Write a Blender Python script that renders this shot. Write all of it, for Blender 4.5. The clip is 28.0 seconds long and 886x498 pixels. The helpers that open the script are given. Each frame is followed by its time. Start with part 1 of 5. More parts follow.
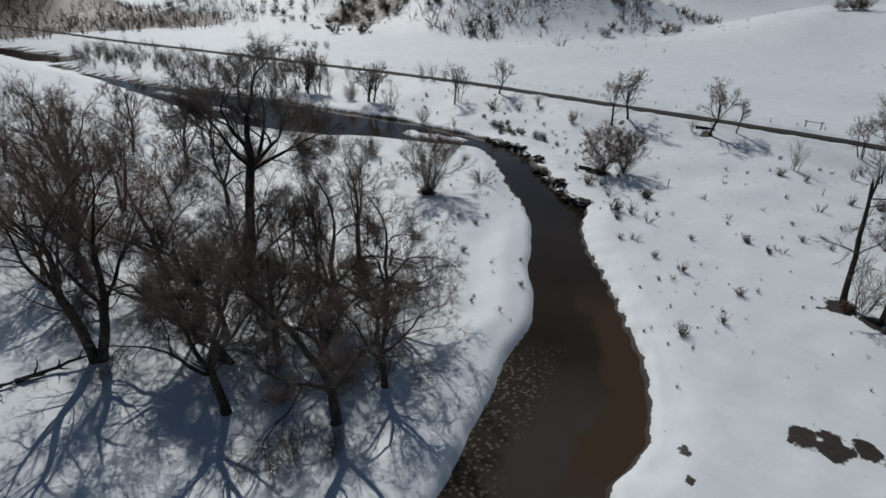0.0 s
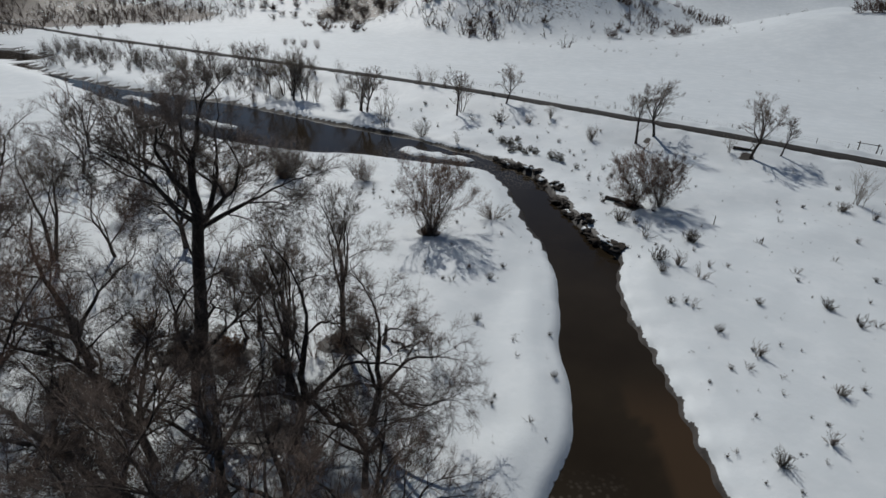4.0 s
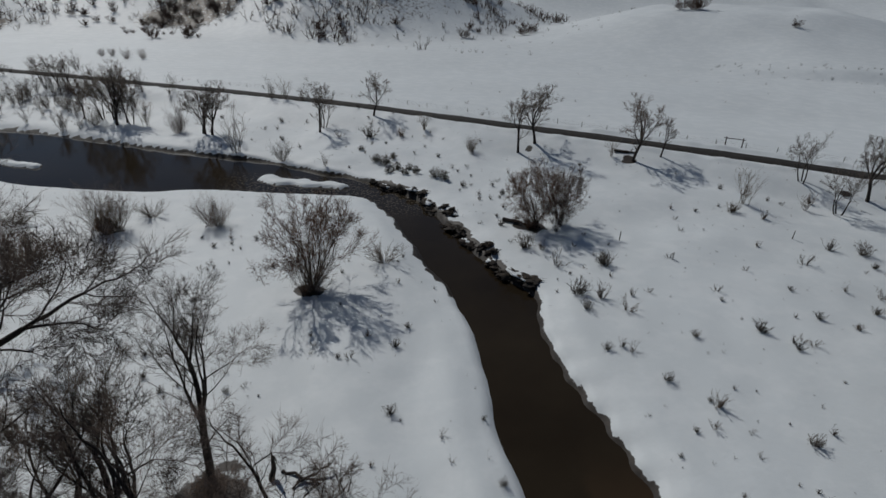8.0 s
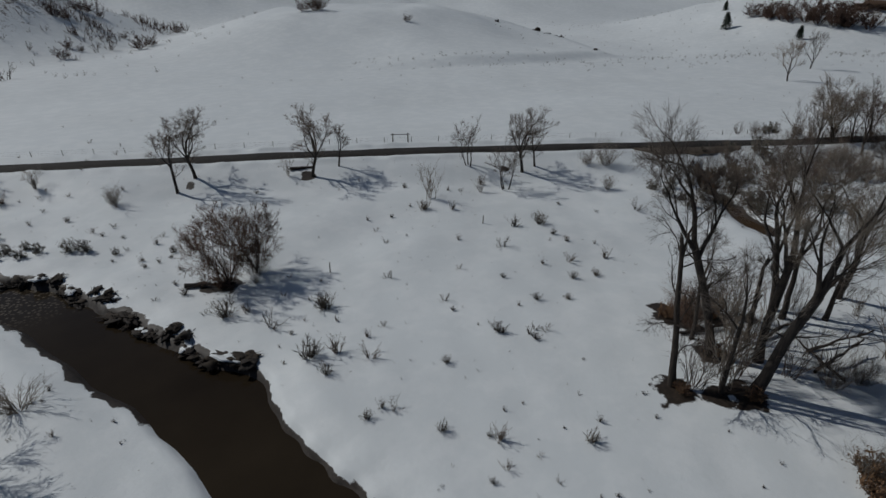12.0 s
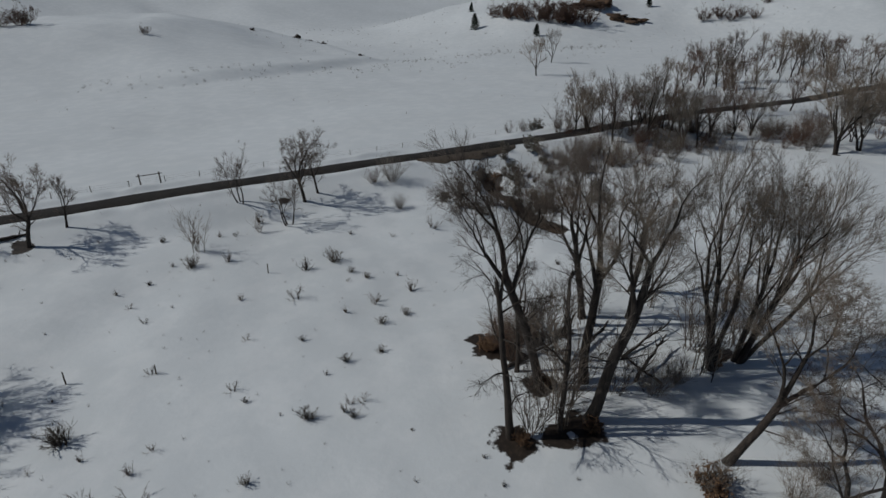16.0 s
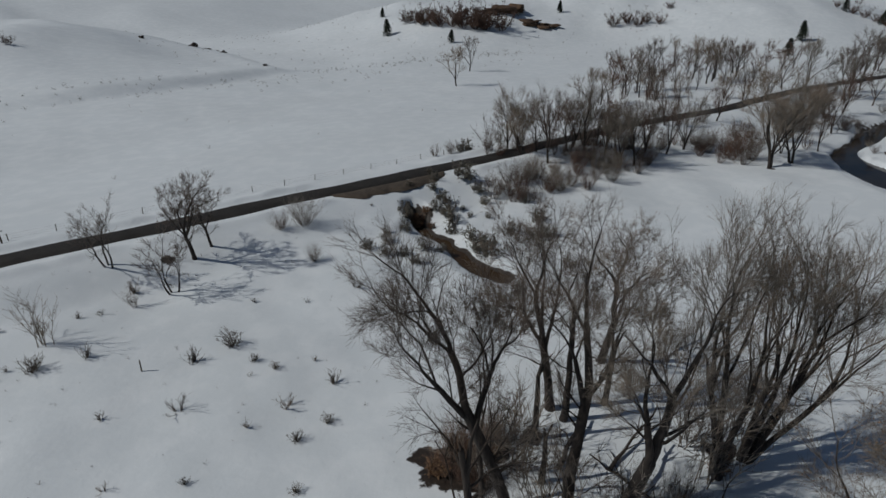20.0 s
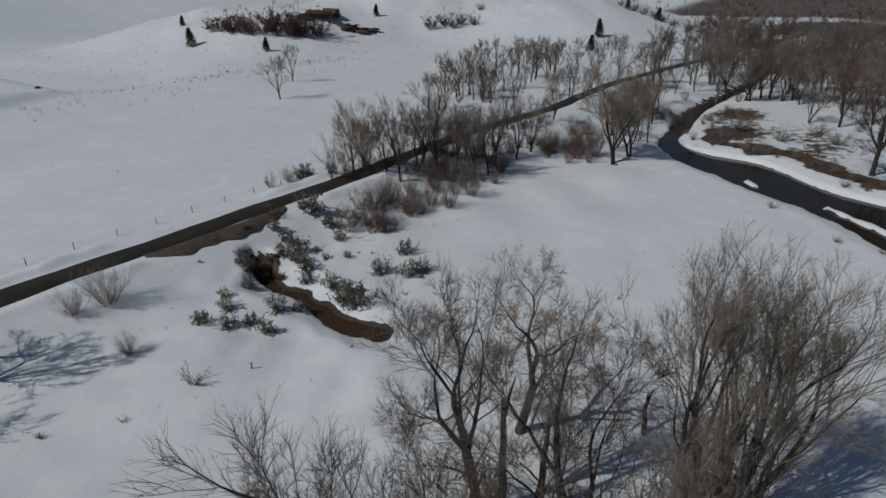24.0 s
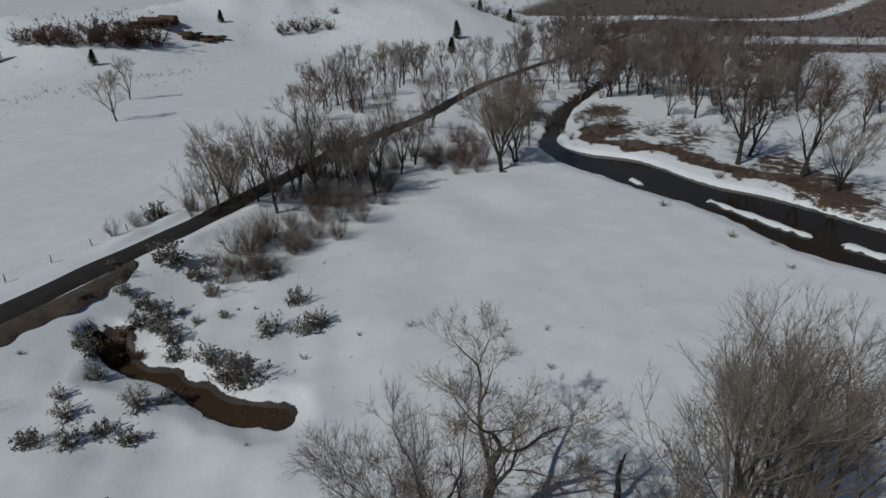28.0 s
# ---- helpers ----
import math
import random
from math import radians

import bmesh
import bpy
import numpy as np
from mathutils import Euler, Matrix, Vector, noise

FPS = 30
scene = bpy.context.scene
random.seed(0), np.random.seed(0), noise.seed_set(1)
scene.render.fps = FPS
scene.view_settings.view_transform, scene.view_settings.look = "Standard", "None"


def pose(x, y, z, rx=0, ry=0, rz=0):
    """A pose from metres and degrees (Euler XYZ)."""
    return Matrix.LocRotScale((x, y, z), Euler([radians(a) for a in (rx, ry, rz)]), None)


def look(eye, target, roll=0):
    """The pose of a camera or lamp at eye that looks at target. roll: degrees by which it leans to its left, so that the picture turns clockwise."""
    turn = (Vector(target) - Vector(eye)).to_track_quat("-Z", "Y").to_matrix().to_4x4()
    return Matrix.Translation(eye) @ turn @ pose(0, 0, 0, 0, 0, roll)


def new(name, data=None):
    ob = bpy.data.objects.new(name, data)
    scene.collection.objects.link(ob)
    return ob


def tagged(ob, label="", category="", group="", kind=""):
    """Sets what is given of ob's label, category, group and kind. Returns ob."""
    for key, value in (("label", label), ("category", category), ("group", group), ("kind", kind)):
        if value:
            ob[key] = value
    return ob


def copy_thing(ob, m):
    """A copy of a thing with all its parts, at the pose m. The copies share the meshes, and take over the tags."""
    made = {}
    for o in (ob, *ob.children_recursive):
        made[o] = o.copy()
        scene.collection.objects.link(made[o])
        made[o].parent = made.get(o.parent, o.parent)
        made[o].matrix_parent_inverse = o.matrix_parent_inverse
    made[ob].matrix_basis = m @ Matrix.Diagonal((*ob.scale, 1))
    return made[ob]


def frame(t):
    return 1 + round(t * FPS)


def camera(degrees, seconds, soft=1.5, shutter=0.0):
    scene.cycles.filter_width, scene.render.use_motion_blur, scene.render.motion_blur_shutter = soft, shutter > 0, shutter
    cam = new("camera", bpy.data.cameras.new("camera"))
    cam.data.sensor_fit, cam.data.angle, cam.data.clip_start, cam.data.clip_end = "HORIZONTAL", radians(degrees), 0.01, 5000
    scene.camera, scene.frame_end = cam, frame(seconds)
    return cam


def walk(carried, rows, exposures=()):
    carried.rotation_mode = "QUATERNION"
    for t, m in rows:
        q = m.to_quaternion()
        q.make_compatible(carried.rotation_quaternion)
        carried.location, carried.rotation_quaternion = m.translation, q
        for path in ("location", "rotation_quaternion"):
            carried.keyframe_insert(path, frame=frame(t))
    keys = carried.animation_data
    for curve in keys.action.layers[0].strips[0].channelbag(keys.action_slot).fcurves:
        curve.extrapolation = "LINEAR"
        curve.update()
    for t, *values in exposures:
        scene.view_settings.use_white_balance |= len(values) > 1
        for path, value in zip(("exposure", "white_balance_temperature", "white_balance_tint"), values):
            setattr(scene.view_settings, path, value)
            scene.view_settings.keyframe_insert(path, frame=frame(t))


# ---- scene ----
cam = camera(76.3, 28.0)
PATH = [
    (0, (4.014, 4.942, 28.91), (3.283, 13.894, 24.514), 0.56),
    (0.5, (3.819, 6.858, 28.913), (3.107, 15.806, 24.505), 0.72),
    (1, (3.611, 8.768, 28.91), (2.911, 17.713, 24.494), 0.79),
    (1.5, (3.358, 10.653, 28.891), (2.671, 19.595, 24.469), 0.85),
    (2, (3.057, 12.495, 28.863), (2.378, 21.438, 24.442), 0.95),
    (2.5, (2.713, 14.294, 28.843), (2.045, 23.237, 24.419), 1.03),
    (3, (2.333, 16.065, 28.838), (1.681, 25.013, 24.422), 1.09),
    (3.5, (1.942, 17.828, 28.841), (1.308, 26.77, 24.408), 1.17),
    (5.5, (-0.04, 24.294, 28.836), (-0.543, 33.225, 24.367), 1.64),
    (6, (-0.278, 25.789, 28.754), (-0.63, 34.731, 24.293), 1.63),
    (6.5, (-0.494, 27.273, 28.675), (-0.464, 36.231, 24.23), 1.58),
    (7, (-0.633, 28.729, 28.604), (-0.118, 37.677, 24.17), 1.53),
    (7.5, (-0.674, 30.174, 28.531), (0.407, 39.078, 24.112), 1.48),
    (8, (-0.625, 31.614, 28.464), (1.044, 40.439, 24.066), 1.40),
    (8.5, (-0.488, 33.03, 28.427), (1.753, 41.734, 24.043), 1.32),
    (9, (-0.272, 34.409, 28.418), (2.562, 42.942, 24.041), 1.21),
    (9.5, (0.001, 35.757, 28.405), (3.367, 44.097, 24.032), 1.07),
    (10, (0.334, 37.076, 28.357), (4.251, 45.181, 24.003), 0.90),
    (10.5, (0.765, 38.348, 28.275), (5.347, 46.11, 23.944), 0.61),
    (11, (1.311, 39.541, 28.18), (6.546, 46.887, 23.863), 0.45),
    (11.5, (1.928, 40.595, 28.109), (7.729, 47.514, 23.81), 0.12),
    (12, (2.56, 41.472, 28.1), (8.911, 47.895, 23.81), -0.15),
    (12.5, (3.199, 42.206, 28.151), (10.103, 48.038, 23.87), -0.40),
    (13, (3.86, 42.877, 28.228), (11.241, 48.095, 23.951), -0.68),
    (13.5, (4.532, 43.535, 28.31), (12.267, 48.214, 24.034), -0.84),
    (15.5, (8.529, 45.529, 28.386), (16.814, 49.174, 24.135), -0.86),
    (16, (9.962, 45.996, 28.379), (18.282, 49.556, 24.124), -0.73),
    (16.5, (11.401, 46.473, 28.384), (19.743, 49.983, 24.131), -0.63),
    (17, (12.857, 46.995, 28.422), (21.21, 50.472, 24.163), -0.56),
    (17.5, (14.325, 47.59, 28.486), (22.688, 51.044, 24.228), -0.50),
    (18, (15.786, 48.264, 28.566), (24.269, 51.419, 24.314), -0.47),
    (18.5, (17.226, 48.984, 28.66), (25.868, 51.692, 24.42), -0.50),
    (19, (18.647, 49.69, 28.755), (27.382, 52.094, 24.523), -0.56),
    (19.5, (20.055, 50.333, 28.826), (28.816, 52.656, 24.602), -0.46),
    (20, (21.45, 50.895, 28.859), (30.224, 53.181, 24.64), -0.36),
    (20.5, (22.836, 51.404, 28.863), (31.651, 53.546, 24.654), -0.31),
    (21, (24.221, 51.902, 28.853), (33.115, 53.692, 24.647), -0.42),
    (21.5, (25.607, 52.399, 28.84), (34.606, 53.601, 24.646), -0.61),
    (23.5, (30.622, 54.163, 28.511), (39.704, 54.271, 24.327), -0.72),
    (24, (31.847, 54.437, 28.508), (40.917, 54.009, 24.318), -0.96),
    (24.5, (33.065, 54.705, 28.501), (42.108, 53.908, 24.307), -1.11),
    (25, (34.265, 54.956, 28.481), (43.272, 53.853, 24.281), -1.20),
    (25.5, (35.449, 55.188, 28.447), (44.428, 53.877, 24.246), -1.26),
    (26, (36.613, 55.398, 28.409), (45.559, 53.862, 24.213), -1.25),
    (26.5, (37.734, 55.565, 28.377), (46.623, 53.713, 24.187), -1.36),
    (27, (38.781, 55.663, 28.357), (47.63, 53.619, 24.172), -1.35),
    (27.5, (39.754, 55.69, 28.353), (48.54, 53.381, 24.173), -1.38),
    (28, (40.703, 55.695, 28.353), (49.412, 53.121, 24.166), -1.44),
]
EXPOSURES = [(0, -0.6), (3, -0.6), (6, -0.74), (8, -1.02), (13, -1.1), (17, -1.02), (21, -0.9), (28, -0.88)]
walk(cam, [(t, look(eye, target, roll)) for t, eye, target, roll in PATH], EXPOSURES)

# ---- daylight ----
SUN_TO = Vector((-0.40, 0.92, 0.0)).normalized()
SUN_UP = radians(43)
world = bpy.data.worlds.new("world")
scene.world = world
world.use_nodes = True
wn = world.node_tree.nodes
sky = wn.new("ShaderNodeTexSky")
sky.sky_type, sky.sun_disc = "NISHITA", False
sky.sun_elevation, sky.sun_rotation = SUN_UP, math.atan2(SUN_TO.x, SUN_TO.y)
sky.altitude, sky.dust_density = 1800, 0.6
wn["Background"].inputs["Strength"].default_value = 0.055
world.node_tree.links.new(sky.outputs["Color"], wn["Background"].inputs["Color"])
sun_data = bpy.data.lights.new("sun", "SUN")
sun_data.energy, sun_data.angle, sun_data.color = 3.5, radians(0.53), (1.0, 0.99, 0.955)
sun = new("sun", sun_data)
sun_way = Vector((SUN_TO.x * math.cos(SUN_UP), SUN_TO.y * math.cos(SUN_UP), math.sin(SUN_UP)))
sun.matrix_world = look(sun_way * 400, (0, 0, 0))


# ---- materials ----
class Mat:
    """A small builder of node materials."""

    def __init__(self, name, rough=0.8):
        self.m = bpy.data.materials.new(name)
        self.m.use_nodes = True
        self.t = self.m.node_tree
        self.b = self.t.nodes["Principled BSDF"]
        self.b.inputs["Roughness"].default_value = rough

    def node(self, kind, **values):
        n = self.t.nodes.new(kind)
        for k, v in values.items():
            n.inputs[k.replace("_", " ")].default_value = v
        return n

    def link(self, a, b):
        self.t.links.new(a, b)

    def noise(self, scale, detail=4.0, rough=0.55, coords="Object"):
        n = self.node("ShaderNodeTexNoise", Scale=scale, Detail=detail, Roughness=rough)
        self.link(self.coords(coords), n.inputs["Vector"])
        return n.outputs["Fac"]

    def coords(self, which):
        return self.node("ShaderNodeTexCoord").outputs[which]

    def ramp(self, fac, stops):
        n = self.t.nodes.new("ShaderNodeValToRGB")
        e = n.color_ramp.elements
        while len(e) < len(stops):
            e.new(0.5)
        for el, (p, c) in zip(e, stops):
            el.position, el.color = p, (*c, 1) if len(c) == 3 else c
        self.link(fac, n.inputs["Fac"])
        return n.outputs["Color"]

    def mix(self, fac, a, b, blend="MIX"):
        n = self.t.nodes.new("ShaderNodeMix")
        n.data_type, n.blend_type = "RGBA", blend
        for sock, v in ((n.inputs["Factor"], fac), (n.inputs["A"], a), (n.inputs["B"], b)):
            if hasattr(v, "links"):
                self.link(v, sock)
            else:
                sock.default_value = v if not isinstance(v, tuple) else (*v, 1)
        return n.outputs["Result"]

    def math(self, op, a, b=0.0):
        n = self.t.nodes.new("ShaderNodeMath")
        n.operation = op
        for sock, v in ((n.inputs[0], a), (n.inputs[1], b)):
            if hasattr(v, "links"):
                self.link(v, sock)
            else:
                sock.default_value = v
        return n.outputs[0]

    def attr(self, name):
        n = self.t.nodes.new("ShaderNodeAttribute")
        n.attribute_name = name
        return n.outputs["Fac"]

    def random(self):
        return self.t.nodes.new("ShaderNodeObjectInfo").outputs["Random"]

    def color(self, c):
        if hasattr(c, "links"):
            self.link(c, self.b.inputs["Base Color"])
        else:
            self.b.inputs["Base Color"].default_value = (*c, 1)
        return self

    def bump(self, height, strength=0.4, distance=0.05):
        n = self.node("ShaderNodeBump", Strength=strength, Distance=distance)
        self.link(height, n.inputs["Height"])
        self.link(n.outputs["Normal"], self.b.inputs["Normal"])
        return self


def snow_material():
    k = Mat("snow_ground", 0.62)
    big, fine = k.noise(0.045, 5), k.noise(2.2, 6, 0.6)
    snow = k.ramp(big, [(0.3, (0.785, 0.82, 0.83)), (0.7, (0.835, 0.872, 0.885))])
    # wind crust and old melt marks
    crust = k.ramp(k.noise(0.35, 6, 0.62), [(0.45, (0.93, 0.94, 0.945)), (0.62, (1, 1, 1))])
    snow = k.mix(1.0, snow, crust, "MULTIPLY")
    earth_grain = k.noise(3.5, 8, 0.7)
    earth = k.ramp(earth_grain, [(0.3, (0.014, 0.010, 0.007)), (0.52, (0.030, 0.021, 0.015)), (0.74, (0.062, 0.045, 0.031))])
    pebbles = k.node("ShaderNodeTexVoronoi", Scale=5.5)
    k.link(k.coords("Object"), pebbles.inputs["Vector"])
    gravel = k.mix(0.75, k.ramp(pebbles.outputs["Color"], [(0.1, (0.02, 0.016, 0.013)), (0.9, (0.09, 0.075, 0.062))]), (0.028, 0.022, 0.017), "MIX")
    grass = k.ramp(k.noise(1.4, 8, 0.75), [(0.3, (0.035, 0.022, 0.014)), (0.5, (0.085, 0.055, 0.033)), (0.75, (0.17, 0.125, 0.08))])
    edge = k.math("ADD", k.attr("bare"), k.math("MULTIPLY", k.math("SUBTRACT", k.noise(1.3, 7, 0.7), 0.5), 0.9))
    shown = k.ramp(edge, [(0.46, (0, 0, 0)), (0.54, (1, 1, 1))])
    c = k.mix(shown, snow, earth)
    straw = k.math("ADD", k.attr("straw"), k.math("MULTIPLY", k.math("SUBTRACT", k.noise(0.6, 9, 0.78), 0.5), 1.5))
    c = k.mix(k.ramp(straw, [(0.47, (0, 0, 0)), (0.56, (1, 1, 1))]), c, grass)
    stony = k.math("ADD", k.attr("gravel"), k.math("MULTIPLY", k.math("SUBTRACT", k.noise(2.0, 6, 0.7), 0.5), 0.35))
    c = k.mix(k.ramp(stony, [(0.5, (0, 0, 0)), (0.58, (1, 1, 1))]), c, gravel)
    k.color(c)
    relief = k.math("ADD", k.math("MULTIPLY", big, 3.0), k.math("MULTIPLY", fine, 0.25))
    return k.bump(relief, 0.5, 0.18).m


def water_material():
    k = Mat("river_water", 0.07)
    deep = k.ramp(k.noise(0.08, 4), [(0.35, (0.022, 0.016, 0.010)), (0.7, (0.036, 0.027, 0.017))])
    cobble = k.node("ShaderNodeTexVoronoi", Scale=2.6)
    k.link(k.coords("Object"), cobble.inputs["Vector"])
    bed = k.ramp(cobble.outputs["Distance"], [(0.15, (0.17, 0.145, 0.115)), (0.45, (0.035, 0.028, 0.020))])
    # grey mixed into the shallow near reach paints in the sky's reflection
    deep = k.mix(k.math("MULTIPLY", k.attr("shallow"), 0.45), deep, (0.085, 0.078, 0.072))
    c = k.mix(k.math("MULTIPLY", k.attr("stones"), 0.8), deep, bed)
    k.color(k.mix(k.math("MULTIPLY", k.attr("mud"), 0.9), c, (0.060, 0.038, 0.022)))
    k.b.inputs["IOR"].default_value = 1.33
    k.b.inputs["Specular IOR Level"].default_value = 0.22
    wave = k.node("ShaderNodeTexNoise", Scale=1.7, Detail=3.0, Roughness=0.5)
    stretch = k.node("ShaderNodeMapping", Scale=(1.0, 0.45, 1.0))
    k.link(k.coords("Object"), stretch.inputs["Vector"])
    k.link(stretch.outputs["Vector"], wave.inputs["Vector"])
    return k.bump(wave.outputs["Fac"], 0.22, 0.05).m


def asphalt_material():
    k = Mat("worn_asphalt", 0.85)
    base = k.ramp(k.noise(0.5, 6, 0.65), [(0.3, (0.016, 0.015, 0.014)), (0.7, (0.038, 0.034, 0.031))])
    k.color(k.mix(k.ramp(k.noise(40, 3), [(0.4, (0, 0, 0)), (0.75, (0.35, 0.35, 0.35))]), base, (0.075, 0.068, 0.06)))
    k.b.inputs["Specular IOR Level"].default_value = 0.25
    return k.bump(k.noise(60, 3), 0.4, 0.01).m


def bark_material(name, dark, light, scale=7.0):
    k = Mat(name, 0.9)
    stretch = k.node("ShaderNodeMapping", Scale=(1.0, 1.0, 0.22))
    k.link(k.coords("Object"), stretch.inputs["Vector"])
    n = k.node("ShaderNodeTexNoise", Scale=scale, Detail=6.0, Roughness=0.65)
    k.link(stretch.outputs["Vector"], n.inputs["Vector"])
    c = k.ramp(n.outputs["Fac"], [(0.32, dark), (0.68, light)])
    tint = k.ramp(k.random(), [(0.0, (0.75, 0.75, 0.78)), (1.0, (1.2, 1.12, 1.05))])
    k.color(k.mix(1.0, c, tint, "MULTIPLY"))
    return k.bump(n.outputs["Fac"], 0.7, 0.04).m


def twig_material(name, dark, light):
    k = Mat(name, 0.85)
    c = k.ramp(k.noise(0.9, 4), [(0.3, dark), (0.7, light)])
    tint = k.ramp(k.random(), [(0.0, (0.78, 0.80, 0.82)), (1.0, (1.2, 1.1, 1.0))])
    return k.color(k.mix(1.0, c, tint, "MULTIPLY")).m


def leaf_material(name, dark, light):
    k = Mat(name, 0.8)
    geo = k.t.nodes.new("ShaderNodeNewGeometry")
    return k.color(k.ramp(geo.outputs["Random Per Island"], [(0.1, dark), (0.9, light)])).m


SNOW = snow_material()
WATER = water_material()
ASPHALT = asphalt_material()
DIRT = Mat("muddy_gravel", 0.9)
DIRT.color(DIRT.ramp(DIRT.noise(1.1, 8, 0.7), [(0.3, (0.035, 0.026, 0.019)), (0.7, (0.105, 0.080, 0.056))])).bump(DIRT.noise(9, 5), 0.6, 0.05)
DIRT = DIRT.m
BARK = bark_material("cottonwood_bark", (0.016, 0.013, 0.011), (0.062, 0.050, 0.041))
TWIG = twig_material("grey_brown_twigs", (0.085, 0.070, 0.060), (0.175, 0.145, 0.122))
TWIG_OLD = twig_material("dark_grey_brown_twigs", (0.060, 0.046, 0.040), (0.138, 0.106, 0.090))
# tan twigs; on the meadow grove the paleness is sunlight put into the colour
TWIG_TAN_LIT = twig_material("tan_twigs", (0.135, 0.118, 0.100), (0.27, 0.238, 0.200))
TWIG_RED = twig_material("red_brown_twigs", (0.075, 0.048, 0.038), (0.155, 0.103, 0.080))
TWIG_GREY = twig_material("grey_sage_twigs", (0.060, 0.052, 0.043), (0.130, 0.114, 0.093))
LEAF_DEAD = leaf_material("withered_leaves", (0.10, 0.055, 0.028), (0.26, 0.15, 0.075))
LEAF_PINE = leaf_material("dark_conifer_needles", (0.010, 0.016, 0.010), (0.030, 0.042, 0.022))
LEAF_OAK = leaf_material("scrub_oak_leaves", (0.032, 0.017, 0.012), (0.100, 0.052, 0.034))
EARTH = bark_material("dark_wet_earth", (0.012, 0.010, 0.008), (0.055, 0.042, 0.030), 3.0)
POST_WOOD = bark_material("weathered_post_wood", (0.05, 0.042, 0.035), (0.16, 0.14, 0.115), 12.0)


# ---- the lie of the land (metres; river level is 0) ----
def smooth(a, b, v):
    s = np.clip((v - a) / (b - a), 0, 1)
    return s * s * (3 - 2 * s)


def spline(points, step=6):
    """A smooth line through the points."""
    p = np.array(points, float)
    p = np.vstack([2 * p[0] - p[1], p, 2 * p[-1] - p[-2]])
    out = []
    for i in range(1, len(p) - 2):
        s = np.linspace(0, 1, step, endpoint=False)[:, None]
        a, b, c, d = p[i - 1], p[i], p[i + 1], p[i + 2]
        out.append(0.5 * (2 * b + (c - a) * s + (2 * a - 5 * b + 4 * c - d) * s**2 + (3 * b - a - 3 * c + d) * s**3))
    return np.vstack([*out, p[-2:-1]])


def away(x, y, line):
    """Distance to a line, how far along it the nearest point lies, and on which side (+ is left of its way)."""
    shape, px, py = x.shape, x.ravel(), y.ravel()

    def nearest(qx, qy, a, e, size, gone):
        s = np.clip(((qx[:, None] - a[:, 0]) * e[:, 0] + (qy[:, None] - a[:, 1]) * e[:, 1]) / size**2, 0, 1)
        d2 = (qx[:, None] - a[:, 0] - s * e[:, 0]) ** 2 + (qy[:, None] - a[:, 1] - s * e[:, 1]) ** 2
        k = d2.argmin(1)
        r = np.arange(len(k))
        side = np.sign(e[k, 0] * (qy - a[k, 1]) - e[k, 1] * (qx - a[k, 0]))
        return np.sqrt(d2[r, k]), gone[k] + s[r, k] * size[k], side

    a, e = line[:-1], np.diff(line, axis=0)
    size = np.hypot(*e.T)
    gone = np.r_[0, np.cumsum(size)[:-1]]
    mid = a + e / 2
    d, along, side = np.empty(px.shape), np.empty(px.shape), np.empty(px.shape)
    # cell by cell, with the pieces of the line that can be nearest there
    cell = np.where(np.hypot(px, py) < 400, 30.0, 160.0)
    key = np.floor(px / cell) * 4099 + np.floor(py / cell) + np.where(cell > 100, 1e7, 0)
    order = np.argsort(key, kind="stable")
    for part in np.split(order, np.flatnonzero(np.diff(key[order])) + 1):
        qx, qy = px[part], py[part]
        cx, cy = (qx.min() + qx.max()) / 2, (qy.min() + qy.max()) / 2
        half = math.hypot(np.ptp(qx), np.ptp(qy)) / 2
        far = np.hypot(mid[:, 0] - cx, mid[:, 1] - cy) - size / 2
        use = far <= (far + size).min() + 2 * half + 1
        d[part], along[part], side[part] = nearest(qx, qy, a[use], e[use], size[use], gone[use])
    return d.reshape(shape), along.reshape(shape), side.reshape(shape)


def within_ring(x, y, ring):
    odd = np.zeros(x.shape, bool)
    for (ax, ay), (bx, by) in zip(ring, np.roll(ring, -1, 0)):
        if ay != by:
            odd ^= ((ay > y) != (by > y)) & (x < (bx - ax) * (y - ay) / (by - ay) + ax)
    return odd


def ripple(x, y, size, seed):
    """Soft unevenness of about the given size, from -1 to 1."""
    r = np.random.RandomState(seed)
    out = 0
    for _ in range(7):
        a, f, ph = r.uniform(0, 6.28), r.uniform(0.6, 1.7) * 6.28 / size, r.uniform(0, 6.28)
        out = out + np.sin((x * math.cos(a) + y * math.sin(a)) * f + ph)
    return out / 4.0


# Inner bank (meadow of the big trees, then the far side of the lower bend) and outer bank of the river.
BANK_A = spline([(-420, 300), (-265, 250), (-185, 212), (-155, 194), (-133, 180), (-106, 161), (-83, 143), (-65, 130), (-47, 117), (-30, 111.5),
                 (-20, 111), (-8, 108), (2, 105), (5, 100), (7.5, 88), (9.5, 78), (10, 70), (9, 61), (9, 51), (7, 45), (4, 36), (2, 29), (-2, 15),
                 (-3, 0), (2, -14), (14, -26), (34, -33), (56, -30), (72, -22), (86, -15), (101, -11), (110, -7), (123, -5), (131, 1), (140, 2),
                 (149, -4), (167, -16), (179, -27), (215, -60), (300, -130)])
